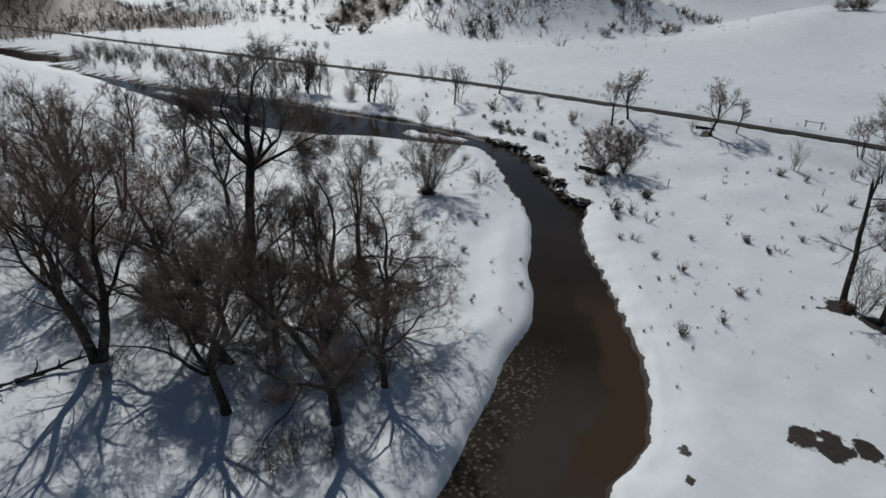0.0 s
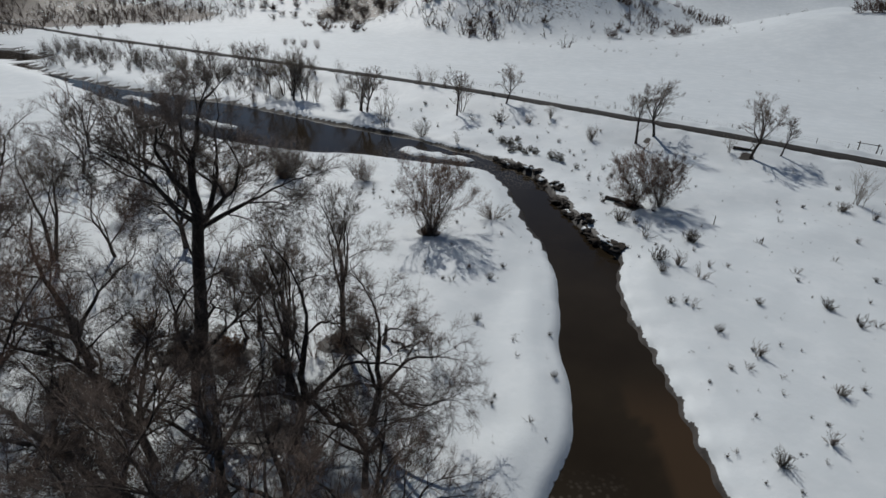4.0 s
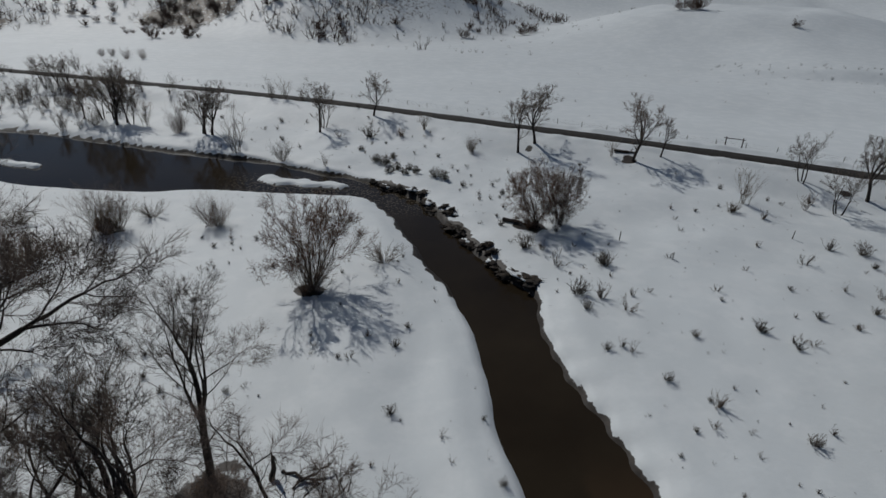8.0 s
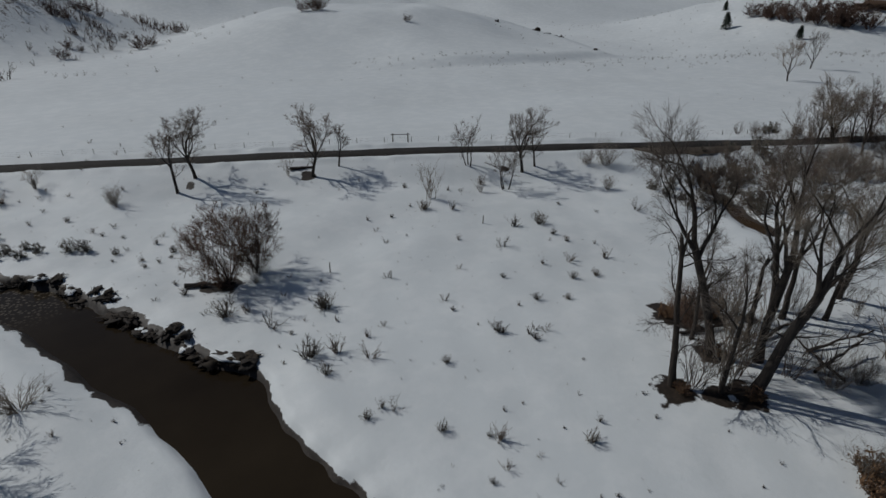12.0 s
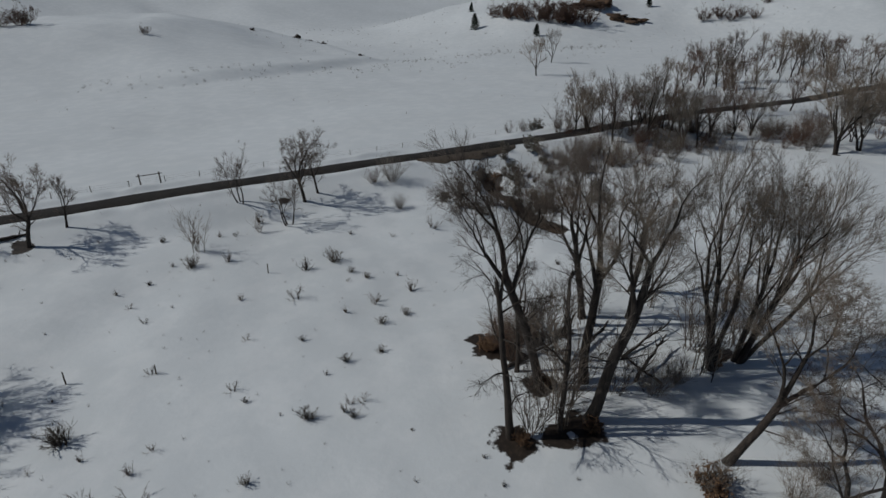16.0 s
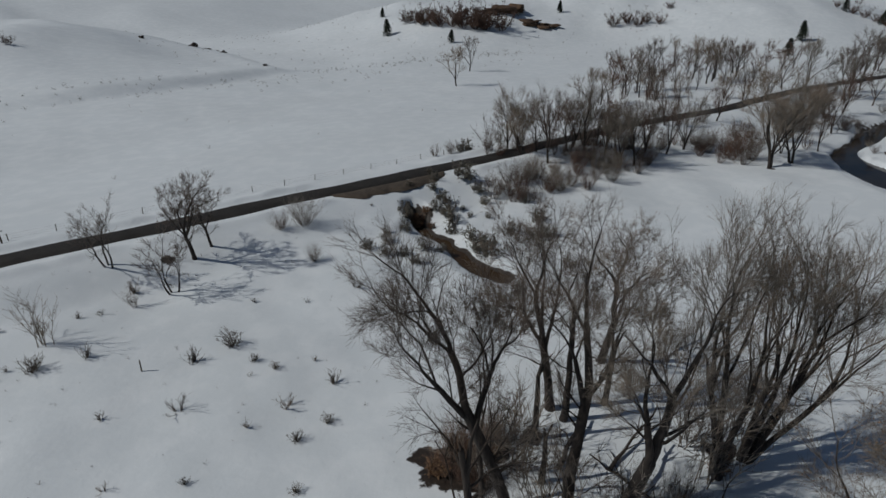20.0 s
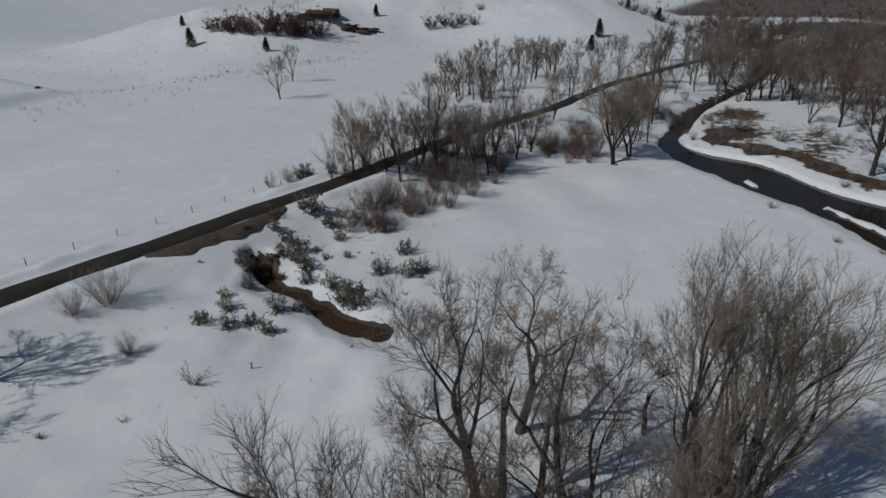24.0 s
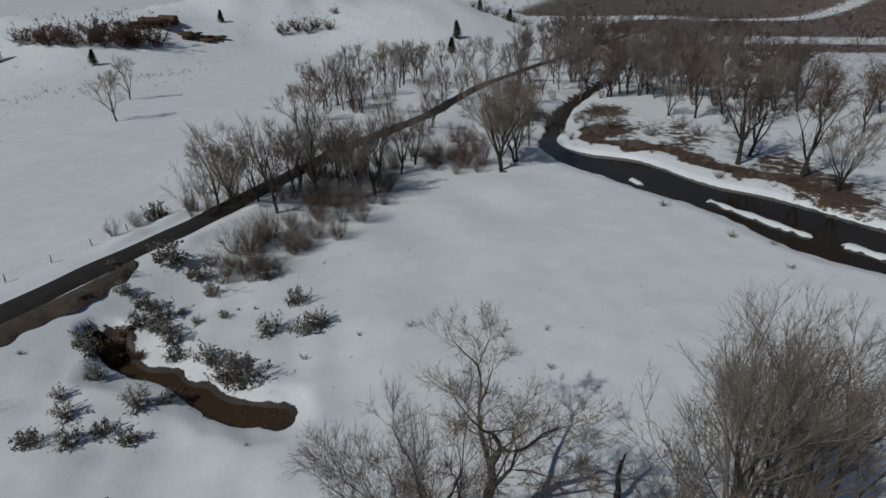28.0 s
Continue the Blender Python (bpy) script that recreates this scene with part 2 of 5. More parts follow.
BANK_B = spline([(-415, 312), (-260, 262), (-175, 222), (-146, 205), (-135, 186), (-116, 173), (-80, 155), (-57, 147), (-42, 139), (-29, 132),
                 (-16, 126), (-6, 119), (0, 115), (5, 110), (9, 105), (12, 95), (13.5, 88), (15, 82), (17, 77), (16, 72), (16, 60), (17, 51),
                 (17, 42), (15, 34), (12, 30), (8, 15), (8, 3), (14, -10), (30, -18), (52, -17), (66, -10), (77, -3), (85, 0.5), (98, 1), (113, 5),
                 (126, 8), (136, 7.5), (146, 2), (163, -8), (181, -23), (217, -55), (310, -120)])
RIVER = np.vstack([BANK_A, BANK_B[::-1]])
ROAD = spline([(-420, 395), (-300, 328), (-139, 233), (-58, 184), (-6, 154.5), (25, 133), (54, 112), (82, 89), (109, 66), (137, 44.5), (160, 23),
               (197, -4), (245, -51), (330, -140), (430, -250)])
CREEK = spline([(88.4, 72.2), (87, 71.3), (84.8, 69.8), (82.8, 66.8), (80, 64.4), (77.4, 62.4), (76, 60.4), (75, 58.4)])
# Snow-covered bars in the river: two ends and half the width.
BARS = [(-12.3, 115.6, -1.6, 110.8, 1.9), (-61, 133.5, -48, 125.5, 1.1), (-84, 150, -72, 143, 1.5), (88, -4.5, 102, -2.2, 0.7),
        (76, -8.5, 84, -6.5, 0.9), (112, 2.3, 114.5, 2.2, 0.4), (-150, 198, -138, 186, 1.5)]
# Hills: middle along and away from the road, reach along and away, height.
# Crest of the white hill with the gully behind it, the step at the hill's foot, and the hollow beside the river.
CREST = spline([(190, 146), (212, 167), (240, 202), (251, 222), (264, 252), (280, 300), (310, 370)])
STEP = spline([(112, 203), (135, 187), (150, 177), (173, 167), (199, 159), (212, 157)])
HOLLOW = spline([(8.5, 84), (6.2, 73.3), (4.1, 67.1), (2.8, 62.1), (2.9, 57.9), (3.1, 50)])
HILLS = [(-8, 240, 108, 135, 14), (-230, 205, 132, 135, 34), (-345, 95, 110, 70, 12), (60, 430, 190, 130, 9), (262, 235, 132, 120, 18), (385, 150, 135, 145, 21),
         (640, -260, 260, 160, 60), (-520, -70, 190, 130, 60), (-260, 480, 300, 200, 40), (330, 600, 380, 220, 6)]


def hill_frame(x, y):
    return (x - 54) * 0.77 - (y - 112) * 0.63, (x - 54) * 0.63 + (y - 112) * 0.77


def land(x, y):
    """Height of the snow, and how bare the ground is there: earth, gravel."""
    x, y = np.asarray(x, float), np.asarray(y, float)
    u, v = hill_frame(x, y)
    z = 1.15 + (0.16 * ripple(x, y, 26, 3) + 0.05 * ripple(x, y, 7, 4)) * (1 - 0.75 * smooth(70, 95, x))
    # far floor and hills
    field = 2.0 + 0.5 * ripple(x, y, 90, 5) + 0.10 * ripple(x, y, 17, 6)
    for hu, hv, ru, rv, high in HILLS:
        far = (np.abs((u - hu) / ru) ** 2.7 + np.abs((v - hv) / rv) ** 2.7) ** (1 / 2.7)
        field = field + high * (1 - smooth(0.28, 1.0, far)) * (1 + 0.07 * ripple(x, y, 45, 8) + 0.03 * ripple(x, y, 16, 18))
    dcr, acr, scr = away(x, y, CREST)
    field = field - np.where(scr < 0, 4.5, 0) * smooth(0, 11, dcr) * smooth(70, 16, dcr) * smooth(5, 60, acr) + 1.6 * smooth(26, 0, dcr) * smooth(0, 50, acr) * smooth(240, 150, acr)
    dst, ast, sst = away(x, y, STEP)
    field = field + 2.6 * smooth(-4.0, 4.0, dst * sst) * smooth(0, 45, ast) * smooth(122, 85, ast) * smooth(60, 6, dst)
    field = field + 0.09 * np.clip(v - 330, 0, 900) + 0.05 * np.clip(np.hypot(x, y) - 520, 0, 1500) * (1 + 0.3 * ripple(x, y, 400, 9))
    d, along, side = away(x, y, ROAD)
    north = side > 0
    high = 4.0 - 1.4 * smooth(-30, -170, x) - 1.0 * smooth(130, 230, x)
    drift = 0.34 * ripple(x * 0.8 + y * 0.5, y * 0.8 - x * 0.5, 19, 27) * smooth(9, 15, d) * smooth(46, 26, d)
    z = z + np.where(north, 0, drift) - 0.42 * np.exp(-(away(x, y, HOLLOW)[0] / 2.6) ** 2)
    bank = high - 0.15 + (z - high + 0.15) * (0.78 * smooth(3.4, 12.5 + 2.0 * ripple(x, y, 21, 12), d) + 0.22 * smooth(13, 26 + 3 * ripple(x, y, 30, 13), d))
    beyond = high - 0.1 + (field - high + 0.1) * smooth(4, 55, d)
    out = np.where(north, beyond, bank + np.maximum(field - 2.0, 0) * smooth(60, 200, d))
    out = out + 0.38 * np.exp(-(((d - 3.7) / 0.8) ** 2)) * (1 + 0.6 * ripple(x, y, 6, 28)) * smooth(120, 60, np.abs(x - 40)) * smooth(9.5, 13, np.hypot(x - 94, y - 77.6))
    out = np.where(d < 2.7, high - 0.22, out)
    # creek out of the culvert
    dc, ac, _ = away(x, y, CREEK)
    wide = 0.85 - 0.3 * np.sin(np.clip(ac / 21, 0, 1) * 4.6) + 0.22 * ripple(x, y, 3.0, 21) + 0.3 * smooth(3.5, 0.5, ac)
    out = np.where(dc < wide + 3, np.minimum(out, 0.1 + (out - 0.1) * smooth(wide - 0.2, wide + 0.65, dc)), out)
    out = np.minimum(out, 0.42 + 0.30 * np.clip(dc - wide, 0, 60) + 0.05 * np.clip(dc - wide, 0, 60) ** 2 * 0.5 + 7.0 * smooth(12.5, 4.5, d))
    out = out + 0.10 * ripple(x, y, 5.5, 24) * smooth(16, 8, dc) * smooth(1.5, 3.5, dc - wide) * smooth(5, 8, d)
    # river
    wet = within_ring(x, y, RIVER)
    da, db = away(x, y, BANK_A)[0], away(x, y, BANK_B)[0]
    even = smooth(-1.0, 1.0, da - db)
    sd = np.where(wet, -1, 1) * np.minimum(da, db) + (0.05 + 0.2 * even) * ripple(x, y, 4.5, 14) + 0.3 * ripple(x, y, 13, 15)
    lip = smooth(-0.6, 0.8, sd) * 0.72 + smooth(0.4, 3.5, sd) * 0.28
    out = -0.55 + (out + 0.55) * lip
    for ax, ay, bx, by, r in BARS:
        dbar = away(x, y, np.array([(ax, ay), (bx, by)], float))[0] + 0.5 * ripple(x, y, 4.0, 16) * r
        out = np.maximum(out, -0.55 + 0.95 * smooth(r + 0.3, r * 0.35, dbar))
    return out, sd, dc - wide, d


def dry(rows, gap):
    """The rows that stand at least so far from the river."""
    p = np.array(rows)
    return [r for r, d in zip(rows, land(p[:, 0], p[:, 1])[1]) if d > gap]


GRID = {}


def ground(x, y):
    """Height of the built ground at a place."""
    xs, ys, z = GRID["x"], GRID["y"], GRID["z"]
    i = min(max(int(np.searchsorted(xs, x)) - 1, 0), len(xs) - 2)
    j = min(max(int(np.searchsorted(ys, y)) - 1, 0), len(ys) - 2)
    s, t = (x - xs[i]) / (xs[i + 1] - xs[i]), (y - ys[j]) / (ys[j + 1] - ys[j])
    return float((z[i, j] * (1 - t) + z[i, j + 1] * t) * (1 - s) + (z[i + 1, j] * (1 - t) + z[i + 1, j + 1] * t) * s)


# ---- ground, water, road ----
def mesh_from(name, verts, faces, material=None, smooth_shade=True):
    me = bpy.data.meshes.new(name)
    me.from_pydata(verts, [], faces)
    if material:
        me.materials.append(material)
    if smooth_shade:
        me.shade_smooth()
    return me


def lines_of(fine_a, fine_b, step, out, grow):
    """Grid lines: even between two ends, then wider and wider to both sides."""
    mid = list(np.arange(fine_a, fine_b, step))
    lo, hi, s = [fine_a], [fine_b], step
    while hi[-1] < out:
        s *= grow
        hi.append(hi[-1] + s)
        lo.append(lo[-1] - s)
    return np.array(lo[:0:-1] + mid + hi)


def grid_faces(nx, ny, keep=None):
    i, j = np.meshgrid(np.arange(nx - 1), np.arange(ny - 1), indexing="ij")
    a = (i * ny + j).ravel()
    f = np.stack([a, a + ny, a + ny + 1, a + 1], 1)
    return f if keep is None else f[keep.ravel()]


# Bare earth: middle, reach, strength.
BARE = [(37.3, 52.8, 1.9), (40.3, 48.8, 1.8), (43.6, 52.6, 1.6), (39, 50.4, 1.5), (-20.4, 54.7, 3.6), (-17.8, 54, 2.6), (-9.2, 56.6, 2.3), (21.6, 91.4, 2.0), (20.2, 92.2, 1.2),
        (-4.3, 79.3, 1.7), (43.4, 110.2, 1.5), (30, 119, 0.9), (51.5, 52.5, 1.1), (48.6, 57, 1.6), (49.8, 55.2, 1.8), (47.8, 59, 1.2), (53, 40.5, 1.3), (-11, 46, 2.0),
        (-27, 96, 1.5), (123, 21, 0.9), (47, 57.6, 1.8), (46.8, 55.8, 1.5), (87.5, 70.8, 1.7), (66, 92.5, 0.9), (25.7, 35, 1.3), (27.5, 34.5, 1.5), (29.3, 34.4, 1.2), (31, 32.5, 1.4), (17.2, 31, 0.6), (17.6, 33.5, 0.7)]


def build_ground():
    xs, ys = lines_of(-50, 148, 0.48, 3200, 1.05), lines_of(-20, 128, 0.48, 3200, 1.05)
    gx, gy = np.meshgrid(xs, ys, indexing="ij")
    z, sd, dc, dr = land(gx, gy)
    GRID.update(x=xs, y=ys, z=z)
    u, v = hill_frame(gx, gy)
    bare = np.zeros(gx.shape)
    for bx, by, r in BARE:
        bare = np.maximum(bare, 1.1 - 0.75 * np.hypot(gx - bx, gy - by) / r + 0.22 * ripple(gx, gy, 2.2, 41))
    bare = np.maximum(bare, 0.95 - 0.9 * np.clip(dc, 0, 9) / (0.75 + 0.4 * ripple(gx, gy, 3.5, 43)))
    # cut bank of the outer bend, and the dirt of the lay-by
    cut = smooth(75, 80, gy) * smooth(116, 108, gy) * (gx > -4)
    bare = np.maximum(bare, cut * (1.1 - np.abs(sd - 0.25) / 1.1 + 0.35 * ripple(gx, gy, 2.6, 44)))
    outer = away(gx, gy, BANK_B)[0] < 2.0
    bare = np.maximum(bare, np.where(outer, 1.15 * smooth(0.55, 0.05, sd), 0.42 * (sd < 0.1)) * (sd > -3))
    # dead grass by the lower bend, and open brown slopes far off
    low = smooth(80, 90, gx) * smooth(200, 150, gx) * smooth(-7, -13, gy - 0.12 * (gx - 110)) * smooth(-40, -22, gy)
    straw = (0.5 + 0.3 * ripple(gx, gy, 16, 51)) * low * (sd > 0)
    off = away(gx, gy, BANK_A)[0] + 1.5 * ripple(gx, gy, 12, 52)
    straw = np.maximum(straw, 0.8 * smooth(2.5, 4.5, off) * smooth(11, 7.5, off) * (sd > 0) * (gy < 0) * smooth(86, 94, gx) * smooth(158, 140, gx))
    straw = np.maximum(straw, 0.45 * smooth(165, 195, u) * smooth(-20, -42, v))
    strips = np.maximum(smooth(300, 312, u) * smooth(354, 342, u), smooth(376, 390, u) * smooth(541, 531, u))
    straw = np.maximum(straw, 0.64 * np.maximum(strips * smooth(14, -4, v), smooth(552, 572, u) * smooth(160, 100, v)))
    straw = np.maximum(straw, (0.7 + 0.12 * ripple(gx, gy, 30, 54)) * smooth(-262, -300, u) * smooth(66, 40, v))
    straw = np.maximum(straw, 0.47 * smooth(-105, -150, u) * smooth(105, 140, v) * smooth(330, 250, v))
    straw = np.maximum(straw, 0.66 * smooth(-268, -255, u) * smooth(-206, -220, u) * smooth(74, 84, v) * smooth(124, 110, v))
    gravel = np.zeros(gx.shape)
    gravel = np.maximum(gravel, smooth(0.15, -0.1, sd) * smooth(0.14, 0.02, z))
    bare = np.where((sd < 0) & (z > 0.1), 0.0, bare)
    verts = np.stack([gx.ravel(), gy.ravel(), z.ravel()], 1)
    me = mesh_from("ground", verts.tolist(), grid_faces(len(xs), len(ys)).tolist(), SNOW)
    for name, values in (("bare", bare), ("straw", straw), ("gravel", gravel)):
        at = me.attributes.new(name, "FLOAT", "POINT")
        at.data.foreach_set("value", np.clip(values, -1, 1.2).ravel().astype(np.float32))
    return tagged(new("ground", me), "snow-covered valley floor rising to white hills", "ground", kind="structure")


def build_water():
    xs, ys = lines_of(-30, 30, 0.7, 430, 1.03), lines_of(15, 125, 0.7, 330, 1.03)
    gx, gy = np.meshgrid(xs, ys, indexing="ij")
    near = within_ring(gx, gy, RIVER)
    da, db = away(gx, gy, BANK_A)[0], away(gx, gy, BANK_B)[0]
    near = near | (np.minimum(da, db) < 2.6)
    keep = near[:-1, :-1] | near[1:, 1:] | near[1:, :-1] | near[:-1, 1:]
    faces = grid_faces(len(xs), len(ys), keep)
    used, inverse = np.unique(faces, return_inverse=True)
    verts = np.stack([gx.ravel(), gy.ravel(), np.zeros(gx.size)], 1)[used]
    me = mesh_from("river", verts.tolist(), inverse.reshape(-1, 4).tolist(), WATER)
    wob = ripple(gx, gy, 9, 31) + 0.5 * ripple(gx, gy, 3, 32)
    stones = smooth(4.2, 2.0, da + wob * 0.8) * smooth(47, 41, gy) * smooth(5, 20, gy)
    stones = np.maximum(stones, smooth(10.0, 6.0, da + wob) * smooth(97, 103, gy) * smooth(-22, -14, gx))
    mud = smooth(3.4, 2.9, db + wob * 0.6) * smooth(58, 50, gy) * smooth(28, 33, gy)
    # where the painted grey sky reflection lies
    shallow = smooth(45, 37, gy + wob) * smooth(-5, 10, gy) * (gx < 40)
    for name, values in (("stones", stones), ("mud", mud), ("shallow", shallow)):
        at = me.attributes.new(name, "FLOAT", "POINT")
        at.data.foreach_set("value", values.ravel()[used].astype(np.float32))
    tagged(new("river", me), "dark brown river winding between snow banks", "river", kind="structure")
    xs, ys = np.arange(71, 92, 0.5), np.arange(55, 75, 0.5)
    gx, gy = np.meshgrid(xs, ys, indexing="ij")
    d, along, _ = away(gx, gy, CREEK)
    near = d < 2.4
    keep = near[:-1, :-1] & near[1:, 1:] & near[1:, :-1] & near[:-1, 1:]
    faces = grid_faces(len(xs), len(ys), keep)
    used, inverse = np.unique(faces, return_inverse=True)
    verts = np.stack([gx.ravel(), gy.ravel(), np.full(gx.size, 0.27)], 1)[used]
    me = mesh_from("creek", verts.tolist(), inverse.reshape(-1, 4).tolist(), WATER)
    for name, values in (("mud", np.full(gx.size, 0.9)), ("stones", smooth(11, 17, along).ravel() * 0.8)):
        me.attributes.new(name, "FLOAT", "POINT").data.foreach_set("value", values[used].astype(np.float32))
    tagged(new("creek", me), "short muddy brown creek below the road", "creek", kind="structure")


def ribbon(line, left, right, lift, name, material, rows=7):
    """A strip along a line, from left to right of it, a little crowned."""
    line = np.array(line)
    way = np.gradient(line, axis=0)
    way /= np.hypot(*way.T)[:, None]
    verts, faces = [], []
    for i, ((x, y), (dx, dy)) in enumerate(zip(line, way)):
        high = 4.0 - 1.4 * smooth(-30, -170, x) - 1.0 * smooth(130, 230, x)
        for k in range(rows):
            s = k / (rows - 1)
            w = (left(i) if callable(left) else left) * (1 - s) - (right(i) if callable(right) else right) * s
            drop = 0.10 * (2 * s - 1) ** 2 + (0.25 if k in (0, rows - 1) else 0)
            verts.append((x - dy * w, y + dx * w, float(high) + lift - drop))
            if i and k:
                a = i * rows + k
                faces.append((a - rows - 1, a - 1, a, a - rows))
    return mesh_from(name, verts, faces, material)


build_ground()
build_water()
ROAD_FINE = spline(ROAD, 5)


def ragged(side):
    return lambda i: 1.95 + 0.18 * math.sin(i * 0.31 + side) + 0.12 * math.sin(i * 0.83 + side * 3)


tagged(new("road", ribbon(ROAD_FINE, ragged(0), ragged(2), 0.06, "road", ASPHALT)), "narrow ploughed asphalt road with wet dark surface", "road", kind="structure")
near = (np.hypot(ROAD_FINE[:, 0] - 94.5, ROAD_FINE[:, 1] - 78.4) < 9.5)
LAYBY = spline(ROAD_FINE[near], 6)


def bay(i):
    return 2.3 + 2.9 * max(0.0, 1 - abs(2 * i / (len(LAYBY) - 1) - 1) ** 5) + 0.3 * math.sin(i * 0.16) + 0.15 * math.sin(i * 0.45)


tagged(new("lay_by", ribbon(LAYBY, -1.75, bay, 0.045, "lay_by", DIRT)), "muddy brown gravel lay-by beside the road", "lay-by", kind="structure")


# ---- plants ----
class Twiggery:
    """Collects branches as thin tapering tubes."""

    def __init__(self):
        self.v, self.f = [], []

    def tube(self, points, radii, sides):
        base = len(self.v)
        n = len(points)
        for i, p in enumerate(points):
            way = (points[min(i + 1, n - 1)] - points[max(i - 1, 0)]).normalized()
            a = way.orthogonal().normalized()
            b = way.cross(a)
            for s in range(sides):
                t = 2 * math.pi * s / sides
                self.v.append(p + (a * math.cos(t) + b * math.sin(t)) * radii[i])
        for i in range(n - 1):
            for s in range(sides):
                r = base + i * sides
                self.f.append((r + s, r + (s + 1) % sides, r + sides + (s + 1) % sides, r + sides + s))

    def spike(self, a, b, r):
        """A twig: one thin three-sided spike."""
        way = (b - a).normalized()
        o = way.orthogonal().normalized()
        c = way.cross(o)
        base = len(self.v)
        for t in (0, 2.094, 4.189):
            self.v.append(a + (o * math.cos(t) + c * math.sin(t)) * r)
        self.v.append(b)
        self.f += [(base, base + 1, base + 3), (base + 1, base + 2, base + 3), (base + 2, base, base + 3)]

    def leaf(self, p, size, rnd):
        a = Vector((rnd.uniform(-1, 1), rnd.uniform(-1, 1), rnd.uniform(-1, 1))).normalized()
        b = a.orthogonal().normalized()
        base = len(self.v)
        self.v += [p, p + (a + b * 0.6) * size, p + a * size * 1.7, p + (a - b * 0.6) * size]
        self.f.append((base, base + 1, base + 2, base + 3))

    def mesh(self, name, material):
        return mesh_from(name, [tuple(v) for v in self.v], self.f, material)


def bend(way, amount, rnd):
    return (way + Vector((rnd.gauss(0, 1), rnd.gauss(0, 1), rnd.gauss(0, 1))) * amount).normalized()


def fork(way, angle, rnd):
    side = way.orthogonal().normalized()
    side.rotate(Matrix.Rotation(rnd.uniform(0, 6.283), 3, way))
    return (way * math.cos(angle) + side * math.sin(angle)).normalized()


def grow(bags, p, way, length, radius, depth, rnd, k):
    """A branch that wanders upwards, bears side shoots, and parts at its end; the last ones end in tufts of twigs."""
    wood, fine, leaves = bags
    n = 5 if depth >= 4 else 4 if depth >= 2 else 2
    points, radii = [p.copy()], [radius]
    for i in range(n):
        way = bend(way, k["crook"], rnd)
        way = (way + Vector((0, 0, k["rise"] * (2.2 if depth < 2 else 1.0)))).normalized()
        points.append(points[-1] + way * length / n)
        radii.append(radius * (1 - (1 - k["taper"]) * (i + 1) / n))
    bag = wood if radius > k["dark"] else fine
    bag.tube(points, radii, 8 if radius > 0.14 else 6 if radius > 0.07 else 4 if radius > 0.03 else 3)

    def at(s):
        s = min(s, 0.999) * n
        j = int(s)
        return points[j].lerp(points[j + 1], s - j), (points[j + 1] - points[j]).normalized(), radii[j]

    if depth <= 3:
        for _ in range((k["twigs"], k["twigs"], k["twigs"] * 3 // 4, k["twigs"] // 2)[depth]):
            a, w, _ = at(rnd.uniform(0.1, 1.0))
            w = (fork(w, rnd.uniform(*k["tuft"]), rnd) + Vector((0, 0, k["rise"] * 2))).normalized()
            b = a + w * k["shoot"] * rnd.uniform(0.45, 1.15)
            fine.spike(a, b, k["twig"])
            for _ in range(k["fuzz"]):
                m = a.lerp(b, rnd.uniform(0.15, 0.75))
                fine.spike(m, m + fork(w, rnd.uniform(0.3, 0.7), rnd) * k["shoot"] * rnd.uniform(0.25, 0.55), k["twig"] * 0.8)
            if leaves is not None and rnd.random() < k["leafy"]:
                for _ in range(2):
                    leaves.leaf(a.lerp(b, rnd.uniform(0.3, 1)), rnd.uniform(0.028, 0.055), rnd)
    if depth == 0:
        return
    for _ in range(k["sides"] if depth >= 2 else 0):
        a, w, r = at(rnd.uniform(0.3, 0.95))
        grow(bags, a, fork(w, rnd.uniform(0.5, 1.0), rnd), length * rnd.uniform(0.38, 0.62), max(r * 0.34, k["least"]), max(0, depth - 2 - (rnd.random() < 0.4)), rnd, k)
    across = way.orthogonal().normalized()
    across.rotate(Matrix.Rotation(rnd.uniform(0, 6.283), 3, way))
    swing = rnd.uniform(*k["swing"])
    kids = [(rnd.uniform(0.08, 0.3), 0, rnd.uniform(0.8, 0.95), 0.8), (swing, 3.14 + rnd.uniform(-0.6, 0.6), rnd.uniform(0.62, 0.88), 0.58)]
    if rnd.random() < k["third"]:
        kids.append((swing * rnd.uniform(0.8, 1.2), rnd.choice((1.6, -1.6)) + rnd.uniform(-0.4, 0.4), rnd.uniform(0.55, 0.8), 0.5))
    for tilt, turn, size, thick in kids:
        side = across.copy()
        side.rotate(Matrix.Rotation(turn, 3, way))
        w = (way * math.cos(tilt) + side * math.sin(tilt)).normalized()
        grow(bags, points[-1], w, length * size * k["ratio"], max(radii[-1] * thick, k["least"]), depth - 1, rnd, k)


UPRIGHT = dict(crook=0.10, rise=0.035, taper=0.68, sides=2, swing=(0.35, 0.7), third=0.35, ratio=0.82, orders=5, twigs=5, tuft=(0.25, 0.9), shoot=0.9, twig=0.007, fuzz=2, leafy=0.0, dark=0.03, least=0.009)
FAN = dict(UPRIGHT, crook=0.07, rise=0.05, swing=(0.3, 0.55), orders=4, twigs=4, tuft=(0.15, 0.7), shoot=1.1, leafy=0.10, dark=0.05)
LEAFY = dict(UPRIGHT, leafy=0.3, swing=(0.4, 0.85), crook=0.12, shoot=0.7)
SPREADING = dict(UPRIGHT, crook=0.15, rise=0.02, swing=(0.45, 0.95), twigs=6, tuft=(0.3, 1.0), shoot=0.95, twig=0.0085)
GNARLED = dict(SPREADING, crook=0.2, rise=0.0, swing=(0.55, 1.1), third=0.2)
